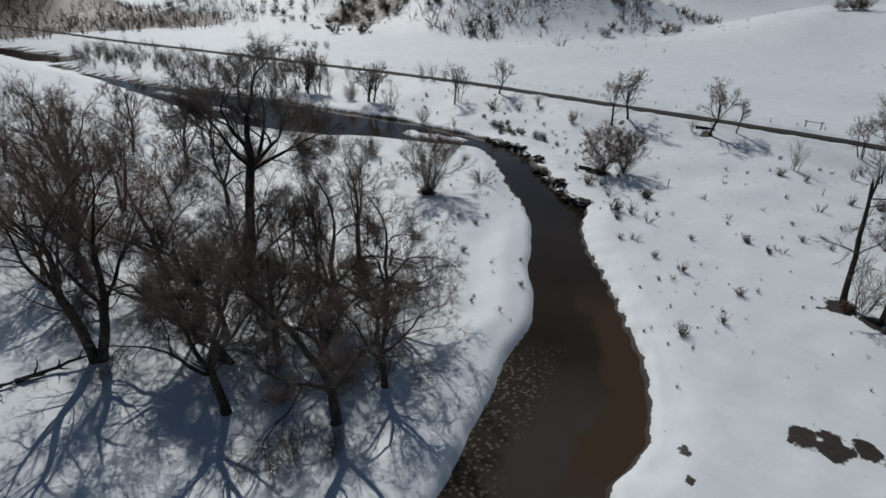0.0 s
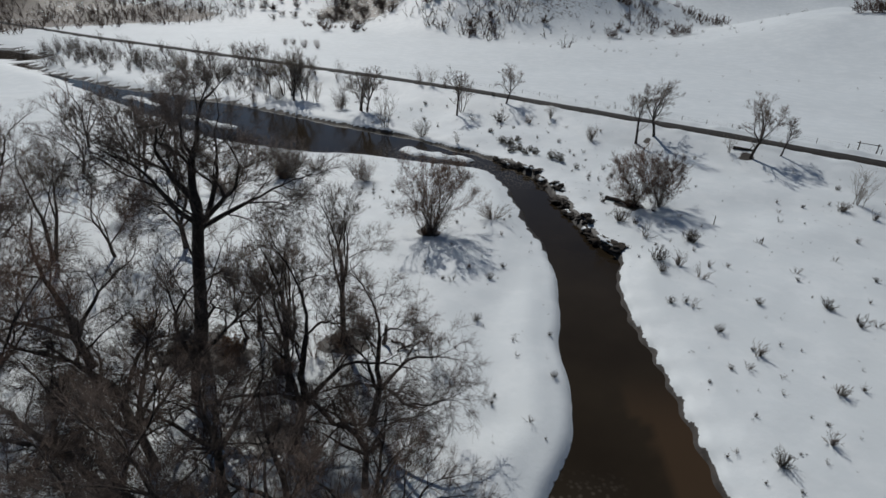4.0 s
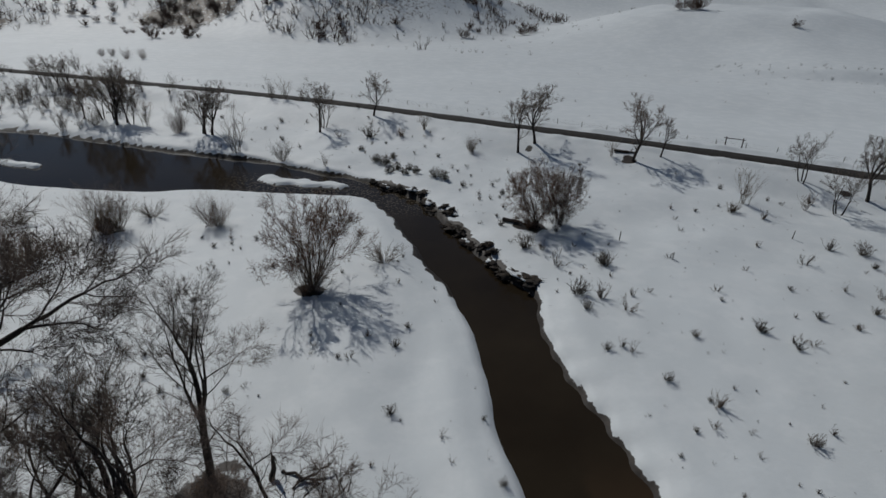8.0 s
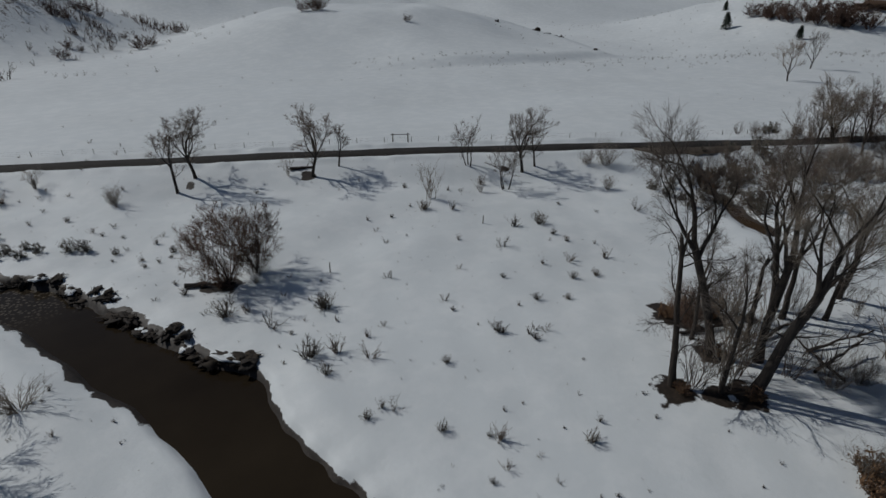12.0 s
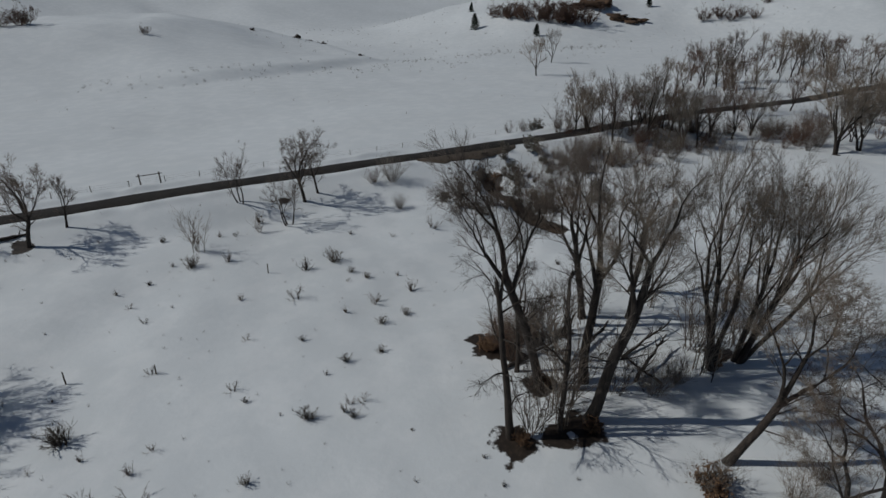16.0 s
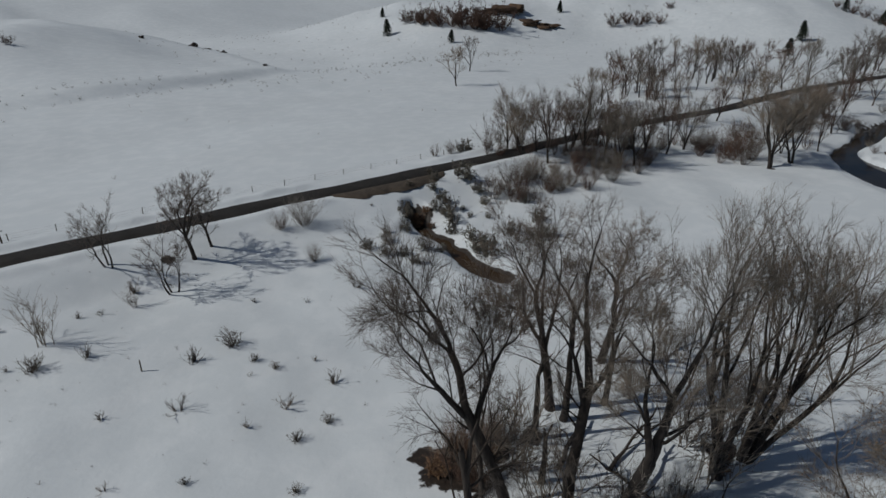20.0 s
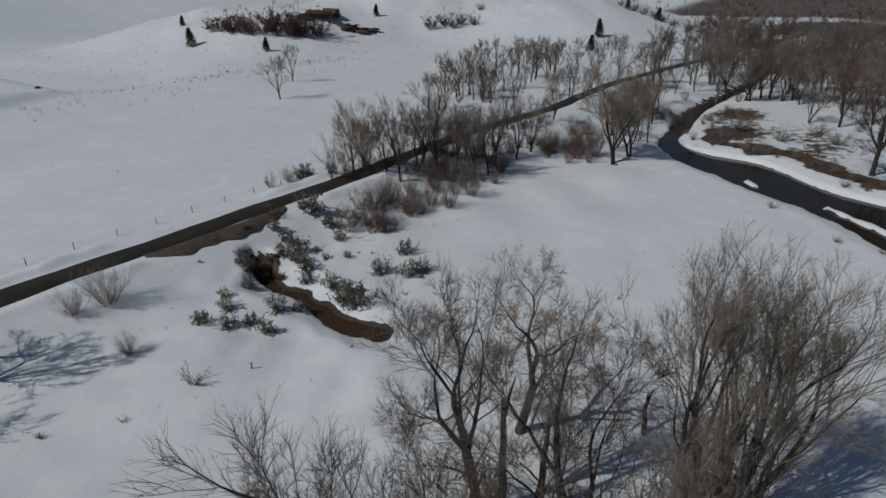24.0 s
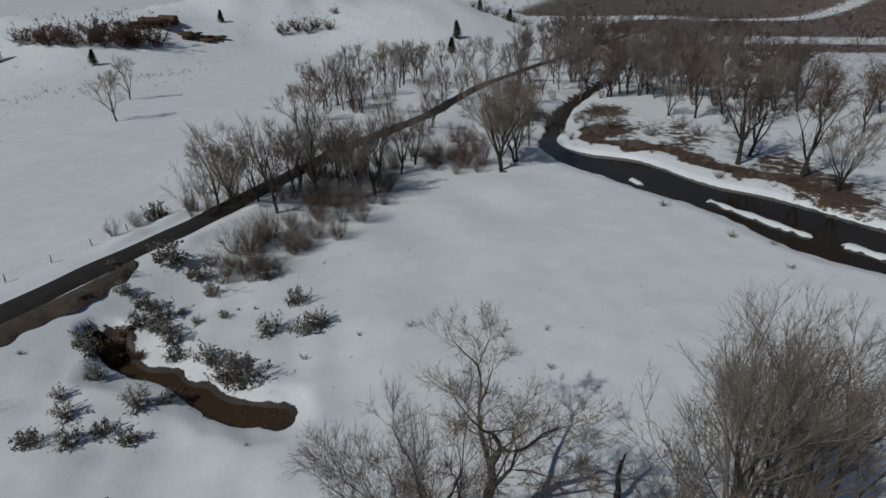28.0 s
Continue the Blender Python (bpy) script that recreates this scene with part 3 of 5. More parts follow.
ROADSIDE = dict(UPRIGHT, orders=4, twigs=6, shoot=0.55, twig=0.0095, swing=(0.4, 0.85), crook=0.12)
DISTANT = dict(UPRIGHT, orders=4, twigs=4, fuzz=1, shoot=1.1, twig=0.0115, least=0.014, dark=0.06, swing=(0.35, 0.7), tuft=(0.2, 0.8), rise=0.045)
FAR = dict(DISTANT, orders=3, sides=1, twigs=6, twig=0.022, shoot=1.5, least=0.024)


def plant(name, wood, fine, leaves, bark, twig, leaf=None):
    """A plant: an empty at its foot with trunk, crown and leaves as parts."""
    ob = new(name)
    ob.empty_display_size = 0.3
    for part_name, bag, mat in (("trunk", wood, bark), ("crown", fine, twig), ("foliage", leaves, leaf)):
        if bag is not None and bag.f:
            new(part_name, bag.mesh(part_name, mat)).parent = ob
    return ob


def tree(seed, high, k, ways=((0, 0, 1),), forks=3, fork_at=0.3, open_by=(0.25, 0.6), bark=None, twig=None, thick=1.0, name="cottonwood_tree", split=False):
    """One trunk for each way, each parting at fork_at of its height into so many great limbs."""
    rnd = random.Random(seed)
    bags = Twiggery(), Twiggery(), Twiggery() if k["leafy"] else None
    limbs = []
    radius = thick * (0.0135 * high + 0.05) * (1 if len(ways) == 1 else 0.8)
    total = sum((0.88 * k["ratio"]) ** i for i in range(k["orders"] + 1))
    for n, way in enumerate(ways):
        way = Vector(way).normalized()
        foot = Vector((way.x, way.y, 0)) * 0.9 - Vector((0, 0, 0.35))
        size = high * (1 if n == 0 else rnd.uniform(0.78, 1.0)) / max(0.75, way.z)
        points, w = [foot], way
        for i in range(5):
            w = bend(w, 0.05, rnd)
            points.append(points[-1] + w * size * fork_at / 5)
        bags[0].tube(points, [radius * f for f in (1.5, 1.08, 1.0, 0.95, 0.9, 0.84)], 9)
        turn = rnd.uniform(0, 6.28)
        first = (size * (1 - fork_at) - 0.6 * k["shoot"]) / total / 0.93
        for i in range(forks):
            a = turn + 6.28 * i / max(1, forks - 1) + rnd.uniform(-0.4, 0.4)
            out = rnd.uniform(*open_by) if i else open_by[0] * 0.3
            u = (way + Vector((math.cos(a) * out, math.sin(a) * out, 0))).normalized()
            start = points[-1].lerp(points[-2], 0.9 * i / max(1, forks))
            own = bags
            if split:
                own = Twiggery(), Twiggery(), Twiggery() if k["leafy"] else None
                limbs.append(own)
            grow(own, start, u, first * (1 if i == 0 else rnd.uniform(0.8, 1.0)), radius * (0.72 if i == 0 else rnd.uniform(0.42, 0.6)), k["orders"], rnd, k)
        if fork_at > 0.25:
            for _ in range(4):
                q = rnd.uniform(2.6, 4.9)
                start = points[int(q)].lerp(points[int(q) + 1], q % 1)
                grow(bags, start, fork(way, rnd.uniform(0.7, 1.1), rnd), first * rnd.uniform(0.3, 0.6), radius * 0.2, max(1, k["orders"] - 3), rnd, k)
    ob = plant(name, *bags, bark or BARK, twig or TWIG, LEAF_DEAD)
    for wood, fine, leaves in limbs:
        arm = new("limb", wood.mesh("limb", bark or BARK))
        arm.parent = ob
        new("crown", fine.mesh("crown", twig or TWIG)).parent = arm
        if leaves is not None and leaves.f:
            new("foliage", leaves.mesh("foliage", LEAF_DEAD)).parent = arm
    return ob


def bush(seed, high, stems, spread, twig, name="willow_bush", radius=0.02, forks=7, leafy=0.0, leaf=None, bark=None, joined=False, rise=0.12, split=False):
    """Many stems out of one foot, each forking into twigs; split: each stem with its twigs is a part."""
    rnd = random.Random(seed)
    wood, fine, leaves = Twiggery(), Twiggery(), Twiggery() if leafy else None
    if joined:
        wood = fine
    apart = new(name) if split else None
    for _ in range(stems):
        if split:
            wood = fine = Twiggery()
        a, tilt = rnd.uniform(0, 6.28), spread * math.sqrt(rnd.random())
        way = Vector((math.cos(a) * tilt, math.sin(a) * tilt, 1)).normalized()
        foot = Vector((math.cos(a), math.sin(a), 0)) * high * 0.14 * rnd.random() - Vector((0, 0, 0.1 * min(1, high)))
        size = high * rnd.uniform(0.6, 1.0) / math.hypot(1, tilt * 0.8)
        points, radii = [foot], [radius]
        for i in range(4):
            way = bend((way + Vector((0, 0, rise))).normalized(), 0.19, rnd)
            points.append(points[-1] + way * size / 4)
            radii.append(radius * (1 - (i + 1) * 0.2))
        wood.tube(points, radii, 3)
        for _ in range(forks):
            s = rnd.uniform(0.35, 4)
            j = min(int(s), 3)
            p = points[j].lerp(points[j + 1], s - j)
            w = (fork((points[j + 1] - points[j]).normalized(), rnd.uniform(0.25, 0.85), rnd) + Vector((0, 0, 0.12))).normalized()
            q = p + w * size * rnd.uniform(0.16, 0.42)
            fine.spike(p, q, radius * 0.5)
            for _ in range(2):
                w2 = fork(w, rnd.uniform(0.2, 0.8), rnd)
                c = p.lerp(q, rnd.uniform(0.2, 0.9))
                e = c + w2 * size * rnd.uniform(0.08, 0.22)
                fine.spike(c, e, radius * 0.36)
                if leaves is not None and rnd.random() < leafy:
                    for _ in range(3):
                        leaves.leaf(c.lerp(e, rnd.random()), rnd.uniform(0.045, 0.09) * max(1, high / 2.5), rnd)
        if split:
            new("stem", fine.mesh("stem", twig)).parent = apart
    return apart or plant(name, None if joined else wood, fine, leaves, bark or twig, twig, leaf)


def single(ob):
    """A small plant as one mesh."""
    child = ob.children[0]
    name = ob.name
    child.parent = None
    bpy.data.objects.remove(ob)
    child.name = name
    return child


def conifer(seed, high):
    rnd = random.Random(seed)
    wood, needles = Twiggery(), Twiggery()
    wood.tube([Vector((0, 0, -0.2)), Vector((0, 0, high * 0.5)), Vector((0, 0, high))], [0.14, 0.08, 0.01], 5)
    for i in range(int(high * 36)):
        s = rnd.random() ** 0.8
        z = high * (0.04 + 0.95 * s)
        out = (1 - s) ** 0.65 * high * 0.40 * rnd.uniform(0.5, 1.1) + 0.12
        a = rnd.uniform(0, 6.28)
        tip = Vector((math.cos(a) * out, math.sin(a) * out, z - out * 0.25))
        root = Vector((0, 0, z))
        needles.spike(root, tip, 0.02)
        for _ in range(9):
            needles.leaf(root.lerp(tip, rnd.uniform(0.25, 1.0)), rnd.uniform(0.14, 0.3), rnd)
    return plant("conifer", wood, needles, None, BARK, LEAF_PINE)


TALL = {}


def tall(ob):
    """How high a pattern plant stands."""
    if ob.name not in TALL:
        tops = []
        for o in [c for c in (ob, *ob.children_recursive) if c.type == "MESH"]:
            co = np.empty(len(o.data.vertices) * 3)
            o.data.vertices.foreach_get("co", co)
            tops.append(np.percentile(co[2::3], 99.7))
        TALL[ob.name] = max(tops)
    return TALL[ob.name]


def set_out(kinds, rows, group, rnd, turn=None, sink=0.0):
    """Copies of the kinds at (x, y, height) rows, resting on the ground."""
    for i, (x, y, high) in enumerate(rows):
        ob, label, category = kinds[i % len(kinds)]
        s = high / tall(ob)
        m = pose(x, y, ground(x, y) - sink, rnd.uniform(-2, 2), rnd.uniform(-2, 2), rnd.uniform(0, 360) if turn is None else turn)
        made = copy_thing(ob, m)
        made.scale = (s * rnd.uniform(0.92, 1.08), s * rnd.uniform(0.92, 1.08), s)
        tagged(made, label, category, group)


def stuff(name, obs, rows, label, category, rnd, material):
    """Growth that nobody could count, far off: many turned copies of small plants in one mesh."""
    packs = []
    for ob in obs:
        vs, fs, base = [], [], 0
        for o in ([ob] if ob.type == "MESH" else ob.children):
            me = o.data
            co = np.empty(len(me.vertices) * 3)
            me.vertices.foreach_get("co", co)
            vs.append(co.reshape(-1, 3))
            fs += [[base + i for i in p.vertices] for p in me.polygons]
            base += len(me.vertices)
        packs.append((np.vstack(vs), fs))
    verts, faces, base = [], [], 0
    for x, y, s in rows:
        v, f = packs[rnd.randrange(len(packs))]
        a = rnd.uniform(0, 6.28)
        c, d = math.cos(a) * s, math.sin(a) * s
        turned = np.stack([v[:, 0] * c - v[:, 1] * d + x, v[:, 0] * d + v[:, 1] * c + y, v[:, 2] * s + ground(x, y)], 1)
        verts.append(turned)
        faces += [[i + base for i in q] for q in f]
        base += len(v)
    me = mesh_from(name, np.vstack(verts).tolist(), faces, material)
    return tagged(new(name, me), label, category, kind="stuff")


def retire(kinds):
    """The patterns themselves are not part of the place."""
    for ob, *_ in kinds:
        for o in [*ob.children_recursive, ob]:
            bpy.data.objects.remove(o)


rnd = random.Random(11)
FAN_WAYS = ((0.02, -0.04, 1), (0.12, -0.22, 1), (-0.10, -0.34, 1), (0.06, -0.50, 1), (0.22, -0.08, 1))
upright = [(tree(1, 20, dict(UPRIGHT, swing=(0.3, 0.6)), fork_at=0.48, open_by=(0.2, 0.45), split=True), "tall bare cottonwood with a dark trunk standing in snow", "tree"),
           (tree(2, 20, UPRIGHT, ((0.02, 0.05, 1), (0.25, -0.1, 1)), forks=2, fork_at=0.32, split=True), "tall bare cottonwood with two dark trunks", "tree")]
plume = [(tree(4, 18.5, dict(FAN, leafy=0.25), ((0.0, 0.06, 1), (0.10, 0.0, 1), (0.08, 0.14, 1)), forks=3, fork_at=0.4, open_by=(0.15, 0.35), thick=0.75, twig=TWIG_TAN_LIT, split=True), "narrow plume-shaped cottonwood with three close stems", "tree")]
fan = [(tree(5, 17, FAN, FAN_WAYS, forks=3, fork_at=0.36, open_by=(0.15, 0.4), thick=0.72, twig=TWIG_TAN_LIT, split=True), "many-stemmed cottonwood with upswept twigs and few withered leaves", "tree")]
leafy = [(tree(8, 15, LEAFY, ((0.04, 0.02, 1),), forks=3, fork_at=0.3, open_by=(0.45, 0.75), thick=1.1, twig=TWIG_TAN_LIT, split=True), "cottonwood with brown withered leaves still on its twigs", "tree")]
spreading = [(tree(9, 20, SPREADING, forks=5, fork_at=0.28, open_by=(0.5, 1.2), thick=1.25, twig=TWIG_OLD, split=True), "old bare cottonwood with thick trunk and spreading limbs", "tree"),
             (tree(12, 18, SPREADING, forks=4, fork_at=0.2, open_by=(0.6, 1.3), thick=1.2, twig=TWIG_OLD, split=True), "bare cottonwood forking low into heavy dark limbs", "tree")]
veteran = [(tree(14, 21, SPREADING, ((0.14, 0, 1),), forks=6, fork_at=0.5, open_by=(0.6, 1.3), thick=1.15, twig=TWIG_OLD, split=True), "tall old cottonwood with a straight trunk and round bare crown", "tree")]
vee = [(tree(15, 18, dict(SPREADING, crook=0.12, twigs=4), ((-0.16, 0, 1), (0.12, 0.1, 1)), forks=3, fork_at=0.3, open_by=(0.3, 0.7), thick=1.35, twig=TWIG_RED, split=True), "old cottonwood with two dark trunks and reddish twigs", "tree")]
sprawling = [(tree(16, 12, dict(GNARLED, orders=5), ((-0.95, 0.1, 1), (-0.35, -0.1, 1)), forks=3, fork_at=0.4, open_by=(0.5, 1.0), thick=1.3, twig=TWIG_OLD, split=True), "cottonwood sprawling low with long heavy limbs", "tree")]
gnarled = [(tree(10, 14, GNARLED, ((0.3, 0.05, 1),), forks=5, fork_at=0.26, open_by=(0.7, 1.5), thick=1.2, twig=TWIG_OLD, split=True), "gnarled half-dead cottonwood with crooked bare limbs", "tree")]
roadside = [(tree(21, 9.5, dict(ROADSIDE, twigs=6, sides=2), ((-0.08, 0.02, 1),), forks=3, fork_at=0.36, open_by=(0.3, 0.7)), "small sparse bare cottonwood on the snowy road bank", "tree"),
            (tree(24, 9.5, ROADSIDE, ((0.05, 0.03, 1),), forks=5, fork_at=0.32, open_by=(0.4, 0.9)), "small bare round-crowned cottonwood by the road", "tree"),
            (tree(23, 7, dict(ROADSIDE, orders=3), ((0.1, 0, 1), (-0.3, 0.2, 1), (0.3, 0.2, 1)), forks=2, fork_at=0.25, thick=0.7), "low bare many-stemmed tree on the road bank", "tree")]
crowned = [(tree(29, 18, dict(UPRIGHT, twigs=4), ((0.0, 0.15, 1),), forks=4, fork_at=0.36, open_by=(0.25, 0.55), split=True), "tall bare cottonwood parting into ascending limbs", "tree")]
leaning = [(tree(26, 18, UPRIGHT, ((0.02, -0.2, 1),), forks=3, fork_at=0.46, open_by=(0.25, 0.55), thick=1.2, twig=TWIG_TAN_LIT, split=True), "thick leaning cottonwood with a forked bare crown", "tree")]
turned = [(tree(27, 19, dict(UPRIGHT, sides=3), ((-0.06, 0.2, 1),), forks=3, fork_at=0.48, open_by=(0.25, 0.6), split=True), "bare cottonwood with a curved leaning trunk", "tree")]
toppled = [(tree(28, 15, dict(UPRIGHT, leafy=0.2, swing=(0.45, 0.9), rise=0.02), ((0.08, -0.46, 1),), forks=3, fork_at=0.36, open_by=(0.4, 0.8), twig=TWIG_TAN_LIT, split=True), "strongly leaning cottonwood with sparse dry leaves", "tree")]
slight = [(tree(37, 12, dict(UPRIGHT, orders=4, twigs=4, sides=1), ((0.03, 0.02, 1),), forks=2, fork_at=0.5, open_by=(0.2, 0.5), thick=0.8, split=True), "slender young cottonwood with few bare limbs", "tree")]
VASE = dict(forks=4, fork_at=0.18, open_by=(0.3, 0.75))
distant = [(tree(31, 12, DISTANT, ((0, 0.1, 1), (0.25, 0, 1)), twig=TWIG_TAN_LIT, **VASE), "bare tan-twigged cottonwood in the riverside wood", "tree"),
           (tree(32, 12, DISTANT, ((0.05, 0, 1),), twig=TWIG, **VASE), "bare brown cottonwood in the riverside wood", "tree"),
           (tree(33, 12, DISTANT, twig=TWIG_RED, **VASE), "bare reddish cottonwood in the riverside wood", "tree")]
far_trees = [(tree(34, 12, FAR, ((0, 0.1, 1),), twig=TWIG_TAN_LIT, **VASE), "bare tan-twigged tree in the far riverside wood", "tree"),
             (tree(35, 12, FAR, ((0.05, 0, 1),), twig=TWIG, **VASE), "bare brown tree in the far riverside wood", "tree"),
             (tree(36, 12, FAR, twig=TWIG_RED, **VASE), "bare reddish tree in the far riverside wood", "tree")]
litter = [(bush(62, 2, 40, 1.6, TWIG_RED, "dead_thicket", 0.02, 9, 0.8, LEAF_DEAD), "brown mound of dead vines and leaves", "thicket")]
speck = [(single(bush(54, 1.0, 5, 0.9, TWIG_GREY, "weed", 0.022, 2, joined=True)), "weed", "shrub")]
willow = [(bush(41, 6, 48, 1.2, TWIG_TAN_LIT, radius=0.02, forks=15, bark=TWIG, rise=0.3), "rounded tan willow bush rising from the snow", "bush"),
          (bush(42, 6, 56, 1.1, TWIG, radius=0.02, forks=15, rise=0.28), "rounded grey-brown willow bush rising from the snow", "bush"),
          (bush(43, 6, 50, 1.05, TWIG_RED, radius=0.02, forks=15, rise=0.26), "red-brown willow bush rising from the snow", "bush")]
full = [(tree(50, 8, dict(ROADSIDE, orders=4, twigs=5, shoot=0.7, rise=0.04, leafy=0.1, dark=0.02, swing=(0.35, 0.75)), forks=10, fork_at=0.05, open_by=(0.2, 0.68), twig=TWIG_RED, thick=0.6, name="willow_bush"),
         "large rounded red-brown willow bush rising from the snow", "bush")]
low_willow = [(bush(44, 4, 24, 1.0, TWIG, radius=0.026, forks=9, rise=0.25), "grey-brown willow thicket under the bare trees", "bush"),
              (bush(45, 4, 24, 0.9, TWIG_RED, radius=0.026, forks=9, rise=0.25), "red-brown willow thicket under the bare trees", "bush")]
thin = [(bush(46, 5, 12, 0.28, TWIG, "sapling_clump", 0.035, 14, split=True), "thin clump of bare upright saplings", "sapling"),
        (bush(47, 5, 9, 0.22, TWIG_TAN_LIT, "sapling_clump", 0.035, 14, split=True), "thin clump of pale upright saplings", "sapling")]
wide = [(bush(48, 2.6, 30, 1.5, TWIG_TAN_LIT, radius=0.026, forks=9), "low wide willow bush with arching tan twigs", "bush")]
sage = [(single(bush(51, 1.0, 24, 0.9, TWIG_GREY, "sagebrush", 0.02, 7, joined=True)), "small grey sagebrush poking through the snow", "shrub"),
        (single(bush(52, 1.0, 16, 0.7, TWIG, "sagebrush", 0.02, 7, joined=True)), "small dark twiggy shrub poking through the snow", "shrub"),
        (single(bush(53, 1.0, 10, 1.2, TWIG, "sagebrush", 0.018, 6, joined=True)), "sprawling dry weed stalks in the snow", "shrub")]
dense = [(bush(55, 1.3, 26, 1.0, TWIG_TAN_LIT, "sagebrush", 0.012, 9, 0.4, leaf_material("sage_leaves", (0.085, 0.080, 0.064), (0.20, 0.188, 0.152))),
          "dense grey-green sagebrush beside the creek", "shrub")]
oak = [(bush(61, 4, 14, 1.1, TWIG_RED, "scrub_oak", 0.05, 12, 1.0, LEAF_OAK, joined=True), "dark red-brown scrub oak thicket on the slope", "bush")]
pine = [(conifer(71, 6), "dark green conifer on the snowy slope", "tree")]

# the road bank
set_out(roadside[:2], [(28.1, 118.6, 9.9), (31.3, 120, 10), (70, 90, 6.9), (43.7, 109.6, 9.8), (48.1, 109.4, 6.7), (67.5, 90.4, 9.8), (-4.4, 136, 9.7), (5.8, 140.5, 7.8)],
        "roadside trees", rnd)
set_out(roadside[2:], [(62.8, 96.8, 7), (62.2, 89.2, 6.7), (-3.8, 139.1, 7.2)], "roadside trees", rnd)
set_out(thin, [(-14.5, 156.5, 5.2), (-11.5, 154.5, 5.1), (-8.1, 154, 4), (14.3, 131.5, 3.5), (-17.8, 127.8, 8.8), (51.2, 93.1, 6), (-3.3, 118.6, 2.7), (20.4, 119.3, 3.7),
               (-29.7, 142.2, 7.1), (-36.4, 145.1, 6.2), (-62.1, 177.2, 6.7), (-66.4, 164.8, 6.2), (-51.3, 146.5, 4.6), (14.4, 131.6, 3.6), (111, 66.4, 7.4), (112.6, 64.8, 5),
               (59, 91, 3), (41.3, 112, 3.5)], "saplings", rnd)
set_out(roadside[1:], [(-23.2, 136.6, 9.1), (-39.4, 147, 6.5), (-42.4, 147.4, 11.4), (-45.9, 151.6, 9), (-25.2, 139, 8.4), (-67.3, 180, 7)], "roadside trees", rnd)
set_out(willow, [(77.7, 82.7, 4.2), (71.2, 78.3, 2.2), (75.9, 84.8, 2.6), (-10.1, 123.2, 3.7), (20.4, 120.5, 2.6), (10, 131, 2.0)], "willow bushes", rnd)
# the river meadow
set_out(full, [(22, 91, 8.2), (25.1, 91.5, 7.2), (-4, 79.3, 9.4)], "willow bushes", rnd)
set_out(willow[1:], [(-4.2, 79.1, 5.4), (21.6, 91.2, 4.6), (24.9, 91.3, 4.2), (-16.1, 96.2, 4.4), (-27.4, 95.9, 6), (-15.2, 95.8, 3.2), (-26.6, 96.6, 5)], "willow bushes", rnd)
set_out(wide, [(3.1, 84.1, 2.4), (-32.7, 88.2, 3.2), (-23.6, 99.9, 2.3), (-33.3, 89.5, 2.6), (-38, 99, 2.4), (-44, 104, 2.6)], "willow bushes", rnd)
# the old grove on the near bank
set_out(veteran, [(-20.6, 54.8, 23)], "old cottonwoods", rnd, 0)
set_out(vee, [(-25.8, 38.5, 19), (-41, 57, 16)], "old cottonwoods", rnd, 0)
set_out(spreading[:1], [(-50, 69.8, 17), (-35, 50.6, 16)], "old cottonwoods", rnd)
set_out(spreading[1:], [(-5.6, 33.8, 15), (-21.1, 46.4, 13)], "old cottonwoods", rnd)
set_out(gnarled, [(-10, 45.2, 15), (-5.4, 47.9, 12.0)], "old cottonwoods", rnd, 0)
set_out(low_willow, [(-13.5, 52, 3.2), (-11, 54.6, 2.6), (-8, 52.4, 3), (-12.4, 48.6, 3.4), (-6, 50.6, 2.4), (-15.6, 50.6, 3), (-9.6, 49.4, 2.6), (-17, 53, 3)], "thicket under the old cottonwoods", rnd)
set_out(sprawling, [(-15, 39.5, 13)], "old cottonwoods", rnd, 0)
set_out(crowned, [(-9.2, 56.6, 13.5), (-11.7, 50.5, 13)], "old cottonwoods", rnd)
set_out(upright[1:], [(-42, 67.7, 14)], "old cottonwoods", rnd)
set_out(roadside[2:], [(-16.5, 56.6, 8), (-13.3, 56.1, 8.8), (-1.6, 55.6, 3.2)], "old cottonwoods", rnd)
set_out(spreading, [(-3, 38, 10), (-18, 49.5, 13), (-4.5, 43, 9), (-27.5, 52, 14), (-13.5, 34, 14), (-30, 72, 12), (-12.5, 41.5, 12), (-7.5, 39.5, 11), (-17.5, 43, 12)], "old cottonwoods", rnd)
thicket = [(rnd.uniform(-64, -34), rnd.uniform(44, 92), rnd.uniform(2.5, 5)) for _ in range(16)] + [(rnd.uniform(-12, -2.5), rnd.uniform(30, 44), rnd.uniform(2, 4)) for _ in range(10)]
thicket += [(rnd.uniform(-33, -22), rnd.uniform(46, 64), rnd.uniform(2, 4)) for _ in range(7)]
set_out([*willow[1:], *low_willow], thicket, "thicket under the old cottonwoods", rnd)
set_out(far_trees[1:], [(rnd.uniform(-78, -36), rnd.uniform(46, 108), rnd.uniform(9, 14)) for _ in range(18)], "grove behind the thicket", rnd)
set_out(litter, [(-17.6, 54.2, 2.2), (-20.5, 53.2, 2), (-9.2, 56.4, 1.8), (-12.6, 52.5, 1.6), (-26, 57, 2.4), (-27.4, 95.6, 2.2), (-4.6, 78.9, 1.6), (21.3, 91.2, 1.3)], "dead thickets", rnd)
